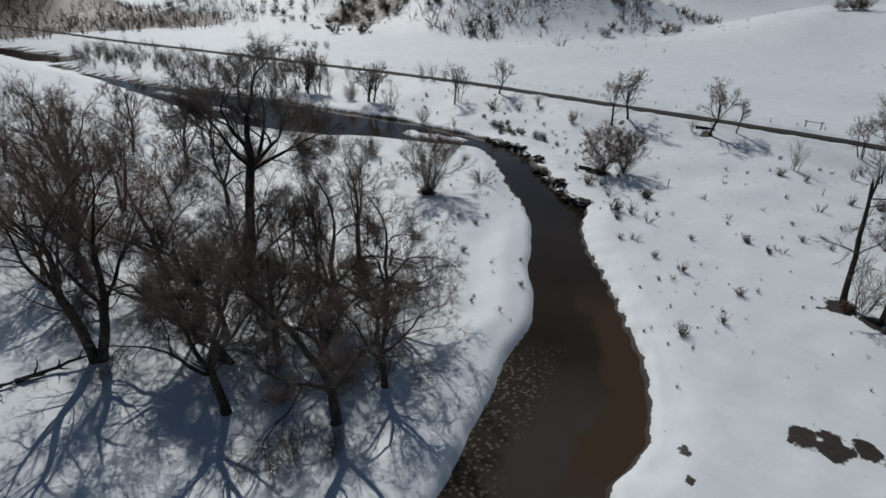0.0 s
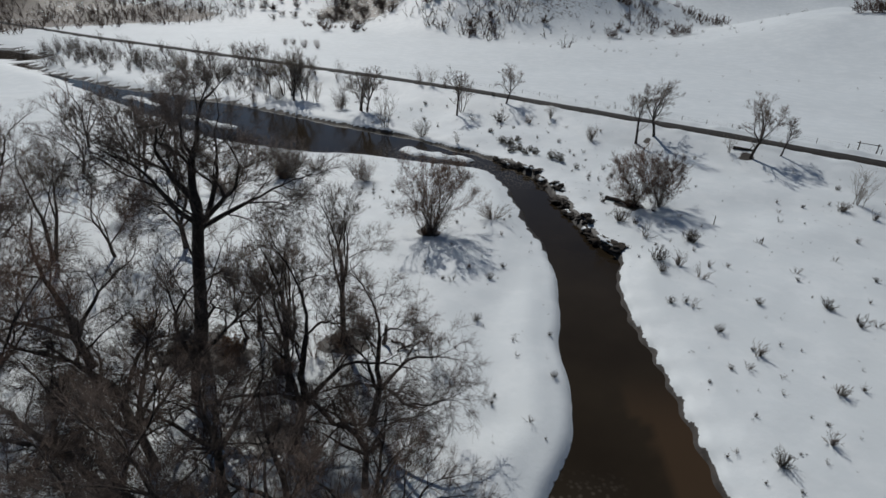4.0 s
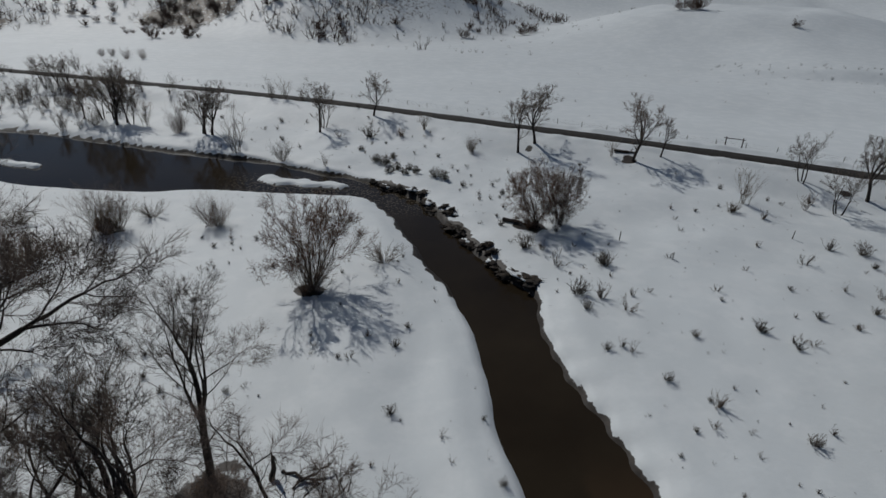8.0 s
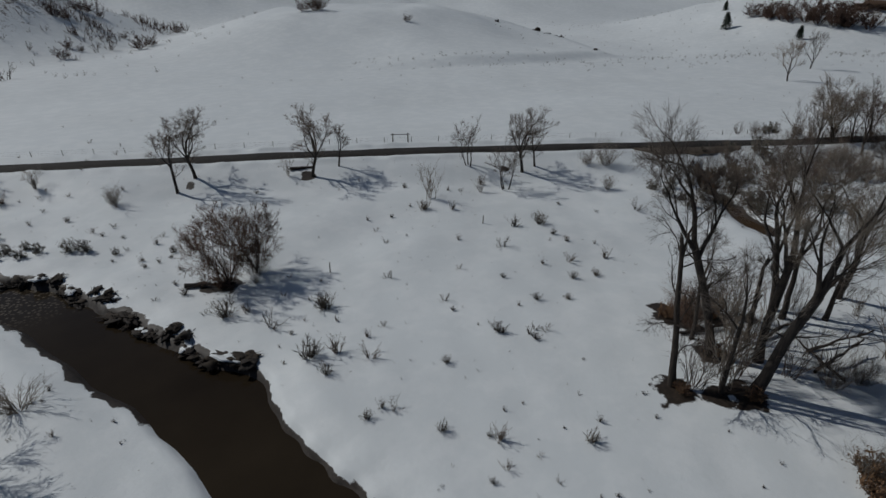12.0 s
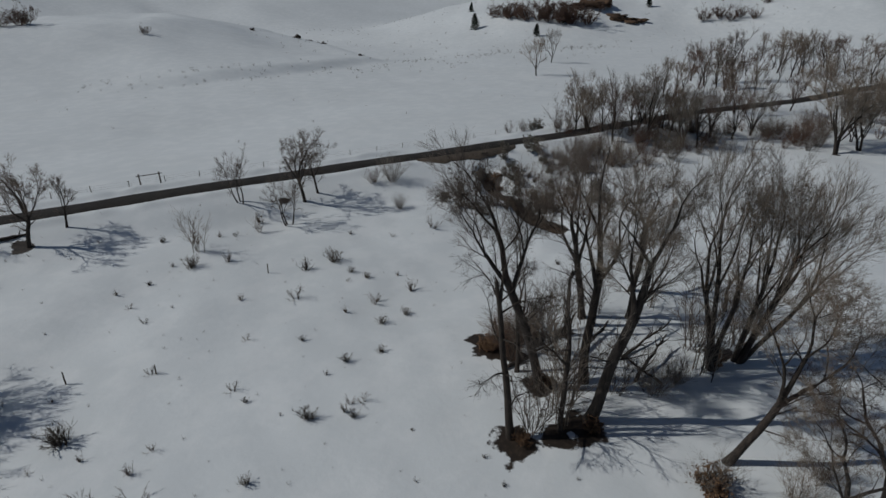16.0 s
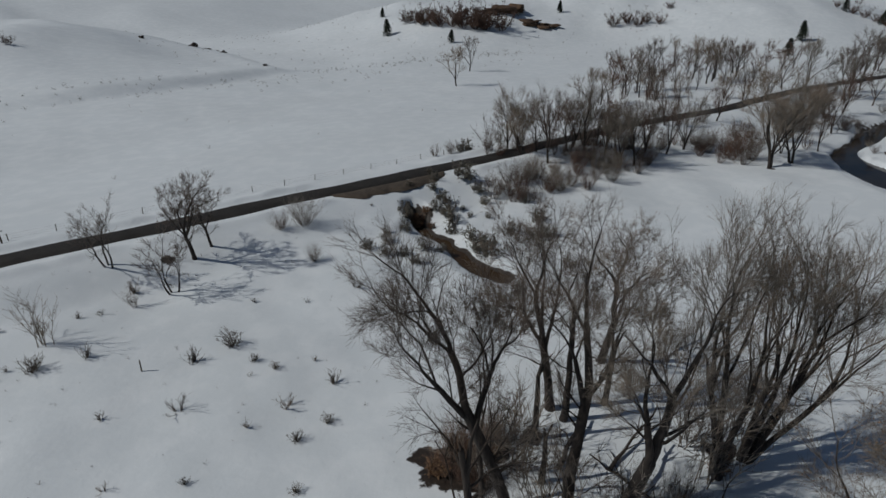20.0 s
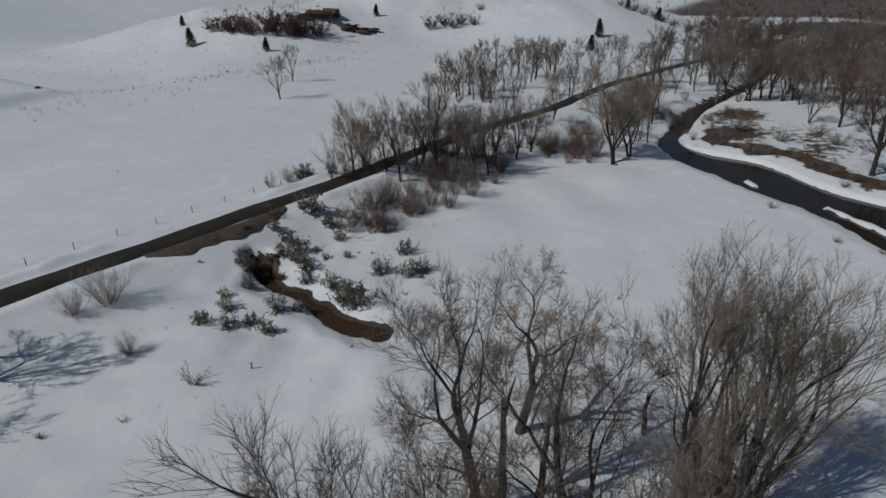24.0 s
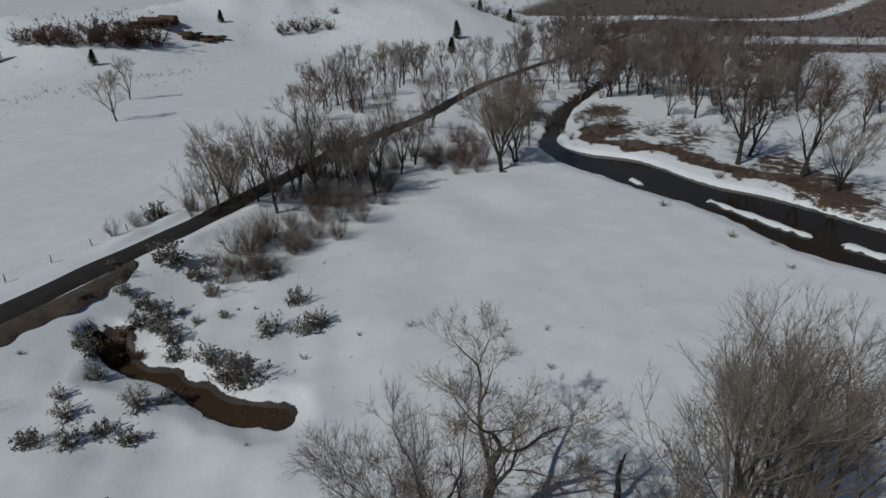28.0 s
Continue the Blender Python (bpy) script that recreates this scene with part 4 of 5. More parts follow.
# the grove by the meadow
set_out(turned, [(43.5, 52.5, 19.3)], "cottonwood grove", rnd, 0)
set_out(upright[:1], [(45.4, 49.8, 19.5)], "cottonwood grove", rnd, 40)
set_out(slight, [(39.5, 50.3, 11.8), (44.6, 54.8, 10)], "cottonwood grove", rnd)
set_out(leaning, [(41.2, 48.9, 18.5)], "cottonwood grove", rnd, 0)
set_out(crowned, [(54.4, 51.4, 17)], "cottonwood grove", rnd, 0)
set_out(toppled, [(40.8, 40.6, 15)], "cottonwood grove", rnd, 0)
set_out(plume, [(50.6, 40.9, 18.5)], "cottonwood grove", rnd, 0)
set_out(fan, [(52.5, 39.4, 17.5)], "cottonwood grove", rnd, 0)
set_out(spreading[1:], [(40.5, 32, 10.5)], "cottonwood grove", rnd)
set_out(leafy, [(37.6, 34.6, 9.5)], "cottonwood grove", rnd, 70)
set_out(willow[:2], [(38.6, 36.5, 3.4), (41.5, 35, 3), (36.2, 33.4, 2.8)], "undergrowth of the grove", rnd)
set_out(leafy, [(61.2, 48.1, 14.3)], "cottonwood grove", rnd, 180)
set_out(willow[:2], [(38.3, 41, 3), (49.8, 55.2, 2.4), (48.4, 57.2, 2.2), (43.6, 53, 2), (46, 45, 4), (48, 43.5, 3)], "undergrowth of the grove", rnd)
set_out(thin, [(38.6, 52, 7), (40.2, 50.6, 8), (42, 50.4, 6.5), (44.8, 51.2, 8), (45, 47.5, 6), (48, 52.8, 8), (50.5, 54, 7), (47, 55.5, 6), (53, 42.5, 8), (50, 41.5, 9), (54.5, 39, 8),
               (58, 37.5, 8), (55.5, 50.5, 5), (58.5, 46, 4)], "saplings of the grove", rnd)
set_out(willow[2:], [(47.2, 57.2, 3.2), (48.8, 56, 3.6), (46.2, 55.6, 2.8), (49.6, 57.6, 2.6), (50.6, 55.4, 3)], "undergrowth of the grove", rnd)
set_out(litter, [(88, 71.6, 2.0), (86.6, 71.6, 1.5), (88.8, 70.6, 1.4), (86, 69.2, 1.0), (46.8, 58, 1.4), (38.3, 41, 1.9), (36.9, 40.6, 1.4), (48.6, 57, 1.6), (43.6, 52.6, 1.4), (37.5, 52.3, 1.1), (40.3, 48.4, 1.1), (49.8, 55.2, 1.8), (51.4, 40.8, 1.3)], "dead thickets", rnd)
set_out(distant[:1], [(123.5, 20.8, 16.5), (127.3, 16.6, 14)], "roadside wood", rnd)
set_out(spreading[:1], [(112.5, -16.2, 15.5)], "riverside wood", rnd)
# along the road to the lower bend
set_out(distant, [(114.8, 61.9, 10.4), (120, 57.5, 10.5), (110.4, 56.7, 10.5), (118.6, 53.3, 10.1), (115.9, 51, 12.8), (118.8, 47.9, 9.5), (116.3, 45.2, 11.1), (117.2, 43, 10.1), (126, 37.1, 10.2), (130.1, 33.8, 10.2),
                  (139.5, 36.5, 8.5), (148.4, 25.5, 8.5), (112.4, 61.2, 7.8), (112.3, 58.7, 8.3), (136.2, 10, 8.4), (163.6, 5, 9.5), (181.1, 8, 7), (170.2, 16, 7),
                  (175.9, 19.5, 7)], "roadside wood", rnd)
set_out(far_trees, [(188.7, 90.1, 11.6), (221.2, 92.9, 12), (180.8, 43.4, 11), (209.1, 16.8, 12.5), (203.4, 19.3, 11.6), (231.7, 6.8, 11.4), (245.9, 24.1, 9.9), (238, 14, 9), (250, -16, 10), (262, -24, 9), (191.1, 45.6, 11), (182.8, 42.2, 11.8), (185.3, 39.1, 12), (188.1, 35.1, 14.3), (193.3, 29, 10), (212.6, 22, 12.7),
                  (216.2, 15, 12.6), (226.7, 6.8, 11.3), (161.5, 31.5, 8), (168.4, 36, 7)], "trees beyond the road", rnd)
set_out(willow, [(96.6, 62.4, 2.6), (97, 60.8, 3), (98.1, 59.1, 3.8), (101.5, 55.4, 3.4), (104.3, 52.6, 3.6), (103.1, 50.1, 3.6), (107.6, 46.7, 3.8), (112.9, 42.7, 2.4),
                 (110, 52, 4.5), (114.1, 47.1, 4), (101.4, 60.2, 3.9), (126.4, 26.5, 5.7), (130.6, 31.2, 4.8), (127.1, 23.2, 5.3)], "roadside thicket", rnd)
more = []
while len(more) < 34:
    t, w = rnd.random(), rnd.uniform(-4.5, 3.5)
    more.append((95 + 26 * t + 0.6 * w, 63 - 20 * t + 0.8 * w, rnd.uniform(1.8, 4.2)))
set_out([willow[0], *low_willow], more, "roadside thicket", rnd)
set_out(distant, [(141, 15.5, 8.5), (149.5, 12.5, 8), (153.5, 6.5, 10), (132.5, 17, 7), (166, 0, 10), (173, -6, 10), (158.5, 2, 9), (124.5, 43, 9), (122, 47.5, 9.5)], "roadside wood", rnd)
set_out(low_willow, [(126 + 38 * t + w, 33 - 33 * t + w, h) for t, w, h in [(rnd.random(), rnd.uniform(-7, 3), rnd.uniform(2, 4.2)) for _ in range(30)]], "roadside thicket", rnd)
under_wood = [(rnd.uniform(106, 136), rnd.uniform(-8, 7), rnd.uniform(1.6, 4)) for _ in range(46)]
set_out([*low_willow, willow[1]], [(x, 62 - 1.5 * (x - 112) + w, h) for x, w, h in under_wood], "roadside thicket", rnd)
woods = [(rnd.uniform(112, 132), 0, rnd.uniform(6, 10)) for _ in range(8)]
set_out(distant[1:], [(x, 60 - 1.55 * (x - 112) + rnd.uniform(-4, 7), h) for x, _, h in woods], "roadside wood", rnd)
set_out(low_willow, [(x + rnd.uniform(-2, 6), 61 - 1.5 * (x - 112) + rnd.uniform(-7, 9), h * 0.4) for x, _, h in woods + woods], "roadside thicket", rnd)
set_out(far_trees, [(rnd.uniform(150, 205), rnd.uniform(28, 52), rnd.uniform(6, 10)) for _ in range(10)] + [(rnd.uniform(150, 250), rnd.uniform(-12, 24), rnd.uniform(6, 11)) for _ in range(16)],
        "trees beyond the road", rnd)
set_out(low_willow, [(rnd.uniform(140, 215), rnd.uniform(22, 50), rnd.uniform(2, 4)) for _ in range(22)], "thicket beyond the road", rnd)
# beyond the lower bend
set_out(distant, [(192.2, -35.1, 16.5), (199.4, -33.3, 13.8), (191.7, -44.1, 12), (173, -39.1, 14.2), (187.5, -56.8, 10), (144.3, -33.7, 14.2), (159.4, -51.1, 11.5), 
                  (115.4, -21, 15), (103.6, -19.8, 17.5), (97.1, -19.4, 11), (140.7, -58.2, 13.3), (143.2, -69.3, 11)], "riverside wood", rnd)
set_out(distant, [(rnd.uniform(120, 200), rnd.uniform(-75, -30), rnd.uniform(9, 16)) for _ in range(34)], "riverside wood", rnd)
far_wood = []
while len(far_wood) < 170:
    s, t = rnd.uniform(0, 1), rnd.uniform(-1, 1)
    far_wood.append((170 + 150 * s + 24 * t, -36 - 105 * s + 34 * t, rnd.uniform(0.8, 1.35)))
stuff("far_wood", [k[0] for k in far_trees[:1]], far_wood[:85], "bare tan-twigged wood along the far river", "wood", rnd, TWIG_TAN_LIT)
stuff("far_wood", [k[0] for k in far_trees[1:]], far_wood[85:], "bare brown wood along the far river", "wood", rnd, TWIG_OLD)
set_out(wide, [(100.2, 7, 1.0), (89, 6, 0.9), (85.7, 3.1, 0.6), (80.4, 6.3, 0.6), (126.3, -7, 2.1), (128, -5.6, 2.4), (143.9, -12.2, 4), (151.2, -11.1, 2.5), (134.6, -15.2, 2.8),
               (130.5, -23.8, 2.7), (138.8, -25.1, 2.9), (108.4, -9, 1.3), (87.6, -16, 1.4), (138.4, -6.2, 2.2)], "bushes by the lower bend", rnd)
edge_row = [(x + rnd.uniform(-1, 3), y - rnd.uniform(1.2, 8), rnd.uniform(0.7, 2.0)) for x, y in BANK_A if 84 < x < 165]
set_out([*wide, *willow], dry(edge_row, 0.8), "bushes by the lower bend", rnd)
under = []
while len(under) < 70:
    t, w = rnd.random(), rnd.uniform(-1, 1)
    under.append((150 + 120 * t + 20 * w, -32 - 92 * t + 30 * w, rnd.uniform(2.5, 5)))
set_out(low_willow, dry(under, 2.0), "undergrowth of the far wood", rnd)
# sagebrush and weeds of the meadow
set_out(sage, [(20.7, 75, 1.8), (22.6, 73.7, 1.8), (24.1, 71.5, 1.4), (20.6, 72.2, 1), (25.9, 74, 0.9), (20.9, 81.1, 1.6), (26.2, 80.9, 1.3), (21.1, 66.4, 0.9), (21.7, 65.7, 0.9),
               (22.6, 61.9, 0.8), (24.6, 58.7, 1.4), (23.1, 56.7, 0.8), (28.8, 54.4, 1), (30.8, 55, 0.7), (34.6, 73.6, 0.9), (34.2, 66.8, 1.1), (35.8, 64.7, 0.9), (37.1, 64, 0.8),
               (40.9, 67.8, 0.8), (52.7, 80, 1.6), (47.7, 77.5, 1.5), (55.7, 78.2, 1.6), (45.5, 82.3, 0.8), (40.4, 77.3, 0.7), (1.6, 61.9, 0.8), (0.6, 71, 0.8), (-0.9, 68.3, 0.8),
               (2.8, 69.6, 0.7)], "meadow shrubs", rnd)
set_out(sage, [(21.4, 46.9, 1.2), (25.4, 49.1, 1.3), (50, 70.2, 1.3), (47.2, 68, 0.8), (53.5, 68, 1.4), (36.6, 64.8, 0.7), (35.6, 63.9, 0.7), (34.2, 66.3, 0.7), (40.5, 91.2, 0.6),
               (26, 80.4, 1.5), (28.7, 85.3, 0.5), (27.9, 74.4, 0.7), (48.3, 91.3, 1.4), (50.8, 88.6, 1.4), (67.3, 71.9, 1.6), (51.5, 98.5, 0.7), (61, 92.6, 1.5), (16.1, 114.1, 0.9),
               (16.3, 106.5, 0.9), (20.3, 105.8, 1), (-1, 132.2, 1.5), (4.5, 131.9, 2.3), (20.8, 85.3, 1), (20.3, 87.8, 1.1), (19, 85.7, 1.7)], "meadow shrubs", rnd)
set_out(dense, [(2.7, 124.4, 0.9), (4.6, 119.1, 1.4), (5.9, 117.9, 1.7), (7.5, 120.1, 1.1), (7.4, 114.9, 1.4), (9.6, 114.9, 1.1), (10.1, 112.1, 1.3), (8.4, 112.1, 1.1),
                (6.4, 113.4, 1.2), (12.9, 110.6, 1.6), (14, 109.7, 1.5)], "sagebrush on the cut bank", rnd)
set_out(dense, [(x, y, h * 1.2) for x, y, h in [(78.2, 72.4, 1.2), (80.6, 73.3, 1), (78.4, 67.8, 1.6), (75.5, 73.8, 1.2), (75.4, 71.4, 1.3), (75.9, 69.5, 1.1), (74.7, 68.1, 1.1), (79, 60.4, 2.2), (82.8, 63.4, 1.6),
                (81.4, 61.6, 1.4), (85.5, 58.4, 1.7), (89.7, 55.7, 1.6), (84.5, 55.6, 1.7), (85.3, 54, 1.4), (93.7, 71.1, 1.2), (96.2, 71.5, 1.1), (88.7, 64.7, 0.7), (90.6, 66.2, 0.6),
                (88.9, 62.4, 0.7), (89, 72.8, 1), (98.5, 67.8, 2.4), (96.3, 65.3, 1.5), (93.3, 63.7, 1.2), (95.1, 58.1, 1.3), (88.5, 68.3, 0.9), (78.7, 66.1, 1), (92.5, 74.1, 0.9),
                (98.9, 73, 0.8), (87.3, 73.2, 1.6), (86, 72.3, 1.4), (112.4, 70.7, 1.8), (111.5, 71.2, 1.4), (89.4, 69.3, 1.5), (90.2, 67.6, 1.7), (88, 67.2, 1.3), (84.4, 66, 1.2), (86.4, 66.4, 1.6), (83.4, 71.8, 1.2), (80.2, 62.2, 1.3), (92, 69.4, 1.4)]], "sagebrush by the creek", rnd)


def scatter(count, box, size, rule=None):
    """Places strewn over a stretch (ends along and away from the road)."""
    rows = []
    while len(rows) < count:
        u, v = rnd.uniform(*box[:2]), rnd.uniform(*box[2:])
        if rule is None or rnd.random() < rule(u, v):
            rows.append((54 + u * 0.77 + v * 0.63, 112 - u * 0.63 + v * 0.77, rnd.uniform(*size)))
    return rows


set_out(sage, dry(scatter(80, (-45, 75, -58, -6), (0.2, 0.8)), 1.5), "meadow shrubs", rnd)
def strew(count, x0, x1, y0, y1, size):
    return [(rnd.uniform(x0, x1), rnd.uniform(y0, y1), rnd.uniform(*size)) for _ in range(count)]


set_out(sage, dry(strew(46, -17, -3.5, 64, 96, (0.2, 0.7)) + strew(26, -2, 9, 46, 86, (0.2, 0.7)) + strew(22, 0, 16, 108, 132, (0.3, 0.9)) + strew(24, -24, 30, 128, 150, (0.3, 1.0)), 0.9), "meadow shrubs", rnd)
set_out(sage, dry(strew(34, 17.5, 36, 40, 62, (0.12, 0.45)) + strew(30, 15, 26, 76, 108, (0.3, 0.9)), 0.9), "meadow shrubs", rnd)
# hillsides
set_out(oak, scatter(36, (-262, -212, 80, 114), (3, 5.5)) + scatter(16, (-305, -262, 60, 90), (2.5, 5)) + scatter(14, (-250, -190, 62, 74), (1.5, 3)), "scrub oak on the hill", rnd)
set_out(oak, scatter(64, (-290, -112, 95, 260), (3, 7), lambda u, v: 1.0 if math.sin(u * 0.055 + v * 0.045) > 0.15 else 0.08), "scrub oak on the hill", rnd)
set_out(oak, [(158.8, 282.3, 9), (163, 284, 8), (153, 283, 7), (87.9, 307, 7), (93, 311, 7), (55.8, 292, 6), (175.5, 237.7, 4), (323.8, 147.6, 8.5), (322, 143, 9), (320.4, 138.2, 9.5), (318, 133, 10), (315.9, 128.2, 11), (316.5, 122.5, 11), (317.5, 117, 12), (318, 111, 13),
              (318.7, 105.8, 13.5), (321, 97.7, 14), (324, 134, 10), (323, 120, 12), (325, 108, 13), (356.5, 43.5, 9), (359.3, 36.1, 9), (361.8, 27.2, 8.5), (359.2, 20, 7), (357, 31, 7), (381, 14.3, 5),
              (392.2, -79.6, 6), (385, -83, 6), (377.8, -86.3, 6), (373, -90, 6), (367.9, -93.9, 5.5), (361.9, -102.3, 5), (356, -106, 6), (400, -74, 5), (415, 7.6, 6), (-73, 292, 7), (-60, 296, 6)], "scrub oak on the hill", rnd)
set_out(oak, [(322 + rnd.uniform(-4, 5), rnd.uniform(97, 147), rnd.uniform(8, 12)) for _ in range(5)], "scrub oak on the hill", rnd)
set_out(pine, [(294.4, 117.4, 5.6), (295, -25.9, 6.8), (324.1, -38.2, 8.4), (367.3, 73, 6), (308.6, 154, 8), (341.2, 168.2, 5), (375, -88, 7), (393, -76, 7)], "conifers on the hill", rnd)
tuft = bush(63, 4, 5, 1.1, TWIG_RED, "oak_tuft", 0.08, 3, 0.9, LEAF_OAK)
stuff("hill_scrub", [tuft], scatter(950, (-300, -108, 92, 280), (0.5, 1.7), lambda u, v: 1.0 if math.sin(u * 0.06 + v * 0.05 + 1.5 * math.sin(v * 0.03)) > 0.2 else 0.1)
      + scatter(700, (-470, -275, -85, 70), (0.6, 1.8)) + scatter(420, (300, 620, -150, 40), (0.4, 1.3)) + scatter(200, (520, 760, -60, 200), (0.6, 1.6)) + scatter(150, (-264, -210, 78, 116), (0.35, 0.8)) + scatter(60, (430, 640, -60, 160), (0.6, 1.3)), "dark red-brown brush covering the hillside", "brush", rnd, LEAF_OAK)
retire([(tuft,)])
small_shrubs = [speck[0][0]]
stuff("hill_shrubs", small_shrubs, scatter(90, (-8, 118, 104, 122), (0.7, 1.4)) + scatter(640, (60, 400, 95, 330), (0.5, 1.4)) + scatter(240, (-260, -60, 95, 260), (0.8, 2.4)) + scatter(110, (95, 200, 118, 134), (0.8, 1.5)),
      "scattered dark shrubs on the snowy slopes", "shrubs", rnd, TWIG_GREY)
stubble = dry(scatter(800, (-75, 80, -85, -4), (0.12, 0.4)), 1.2)
stuff("meadow_stubble", small_shrubs, stubble, "dry weed tips showing through the snow", "weeds", rnd, TWIG)
stuff("field_weeds", small_shrubs, scatter(45, (-60, 140, 10, 110), (0.4, 0.9)), "few weeds poking out of the snowfield", "weeds", rnd, TWIG)
far_bank = []
while len(far_bank) < 230:
    s, t = rnd.random(), rnd.gauss(0, 1)
    far_bank.append((-40 - 110 * s + 5 * t, 155 + 58 * s + 7 * t, rnd.uniform(0.35, 0.95)))
set_out(distant, [(-44, 151.5, 10.5), (-41, 149, 9.5), (-62, 179.5, 7.2), (-64.6, 180, 7), (-24.5, 137.6, 9), (-49.8, 152.7, 8.4), (-80, 172, 6), (-95, 190, 6), (-110, 196, 7)], "roadside trees", rnd)
set_out(willow, [(-82.5, 210, 2.6), (-72, 230.5, 2.8), (-63.3, 225, 3.4), (-59, 226.5, 3.5), (-69.3, 231.6, 2.8), (-30, 141, 4), (-46, 147, 4), (-56, 160, 3.5)], "willow bushes", rnd)
stuff("riverside_brush", [k[0] for k in thin], far_bank, "bare brown brush along the upper river", "brush", rnd, TWIG)
for kinds in (full, low_willow, veteran, vee, sprawling, upright, fan, leafy, spreading, gnarled, crowned, leaning, turned, slight, plume, toppled, roadside, distant, willow, thin, wide, sage, dense, oak, pine, far_trees, litter, speck):
    retire(kinds)


# ---- cut bank, dead wood, fence, hut ----
def lump(seed, size, flat=1.0, rough=0.35, detail=2):
    """An uneven clod."""
    bm = bmesh.new()
    bmesh.ops.create_icosphere(bm, subdivisions=detail, radius=1.0)
    off = Vector((seed * 3.7, seed * 1.3, seed * 2.1))
    for v in bm.verts:
        n = noise.noise(v.co * 1.3 + off) + 0.5 * noise.noise(v.co * 3.1 + off) + 0.35 * noise.noise(v.co * 6.3 + off)
        v.co = v.co * (1 + rough * n)
        v.co.z *= flat
        v.co *= size
    return bm


def bm_mesh(name, bm, material, smooth_shade=True):
    me = bpy.data.meshes.new(name)
    bm.to_mesh(me)
    bm.free()
    me.materials.append(material)
    if smooth_shade:
        me.shade_smooth()
    return me


def part(name, bm, material, parent, label=""):
    ob = new(name, bm_mesh(name, bm, material))
    ob.parent = parent
    return tagged(ob, label) if label else ob


CLEAN_SNOW = Mat("fresh_snow", 0.6)
CLEAN_SNOW.color(CLEAN_SNOW.ramp(CLEAN_SNOW.noise(1.2, 5), [(0.3, (0.785, 0.82, 0.83)), (0.7, (0.835, 0.872, 0.885))]))
CLEAN_SNOW.bump(CLEAN_SNOW.noise(3, 5), 0.4, 0.05)


def clod(seed, capped):
    """Roots and earth broken from the bank, some still under snow."""
    ob = new("bank_clod")
    part("earth", lump(seed, 0.5, 1.0, 1.6, 3), EARTH, ob)
    part("root_mass", lump(seed + 9, 0.5, 0.8, 1.5, 3), BARK, ob).location = (0.35, -0.3, -0.05)
    roots = Twiggery()
    r = random.Random(seed)
    for _ in range(44):
        a = Vector((r.uniform(-0.5, 0.6), r.uniform(-0.6, 0.5), r.uniform(0.0, 0.5)))
        roots.spike(a, a + Vector((r.uniform(-0.7, 0.7), r.uniform(-0.7, 0.7), r.uniform(-0.9, 0.5))), 0.045)
    new("root", roots.mesh("root", BARK)).parent = ob
    if capped:
        bm = lump(seed + 40, 0.55, 0.4, 0.7, 3)
        part("snow_cap", bm, CLEAN_SNOW.m, ob, "soft uneven snow cap").location = (0.25, 0.1, 0.38)
    return ob


rnd = random.Random(23)
clods = [(clod(s, s == 4), "dark undercut bank clod of roots and earth" + (" under snow" if s == 4 else ""), "clod") for s in (1, 2, 4, 3)]
edge = [p for p in BANK_B if 77 < p[1] < 113 and p[0] > 2]
rows = []
for p, q in zip(edge[:-1], edge[1:]):
    gap = math.hypot(*(q - p))
    for i in range(max(1, int(gap / 0.8))):
        s = rnd.random()
        out = Vector((q[1] - p[1], p[0] - q[0])).normalized() * -rnd.choice([0.0, 0.2, 0.5, 1.2])
        if rnd.random() < 0.8:
            rows.append((p[0] + (q[0] - p[0]) * s + out.x, p[1] + (q[1] - p[1]) * s + out.y, rnd.uniform(0.6, 1.3)))
for i, (x, y, s) in enumerate(rows):
    ob, label, category = clods[i % 4]
    made = copy_thing(ob, pose(x, y, max(ground(x, y), 0.1) + 0.02 * s, rnd.uniform(-12, 12), rnd.uniform(-12, 12), rnd.uniform(0, 360)))
    made.scale = (s * rnd.uniform(0.8, 1.7), s * rnd.uniform(0.7, 1.1), s * rnd.uniform(0.4, 0.65))
    tagged(made, label, category, "clods of the cut bank")
retire(clods)


def log(seed, a, b, radius, name="fallen_log", label="dark fallen log lying on the snow", branches=5):
    """A dead trunk from one place to another, given with heights over the ground."""
    rnd = random.Random(seed)
    wood = Twiggery()
    ends = [Vector((x, y, ground(x, y) + h)) for x, y, h in (a, b)]
    n = 7
    points = [ends[0].lerp(ends[1], i / n) + Vector((rnd.gauss(0, 0.07), rnd.gauss(0, 0.07), rnd.gauss(0, 0.05))) for i in range(n + 1)]
    wood.tube(points, [radius * (1 - 0.6 * i / n) * rnd.uniform(0.85, 1.15) for i in range(n + 1)], 8)
    way = (ends[1] - ends[0]).normalized()
    for _ in range(branches):
        i = rnd.randrange(1, n)
        w = (fork(way, rnd.uniform(0.5, 1.1), rnd) + Vector((0, 0, 0.5))).normalized()
        size = rnd.uniform(0.5, 1.6)
        wood.tube([points[i], points[i] + w * size * 0.5, points[i] + bend(w, 0.2, rnd) * size], [radius * 0.4, radius * 0.25, 0.01], 4)
    return tagged(new(name, wood.mesh(name, BARK)), label, "log", "dead wood")


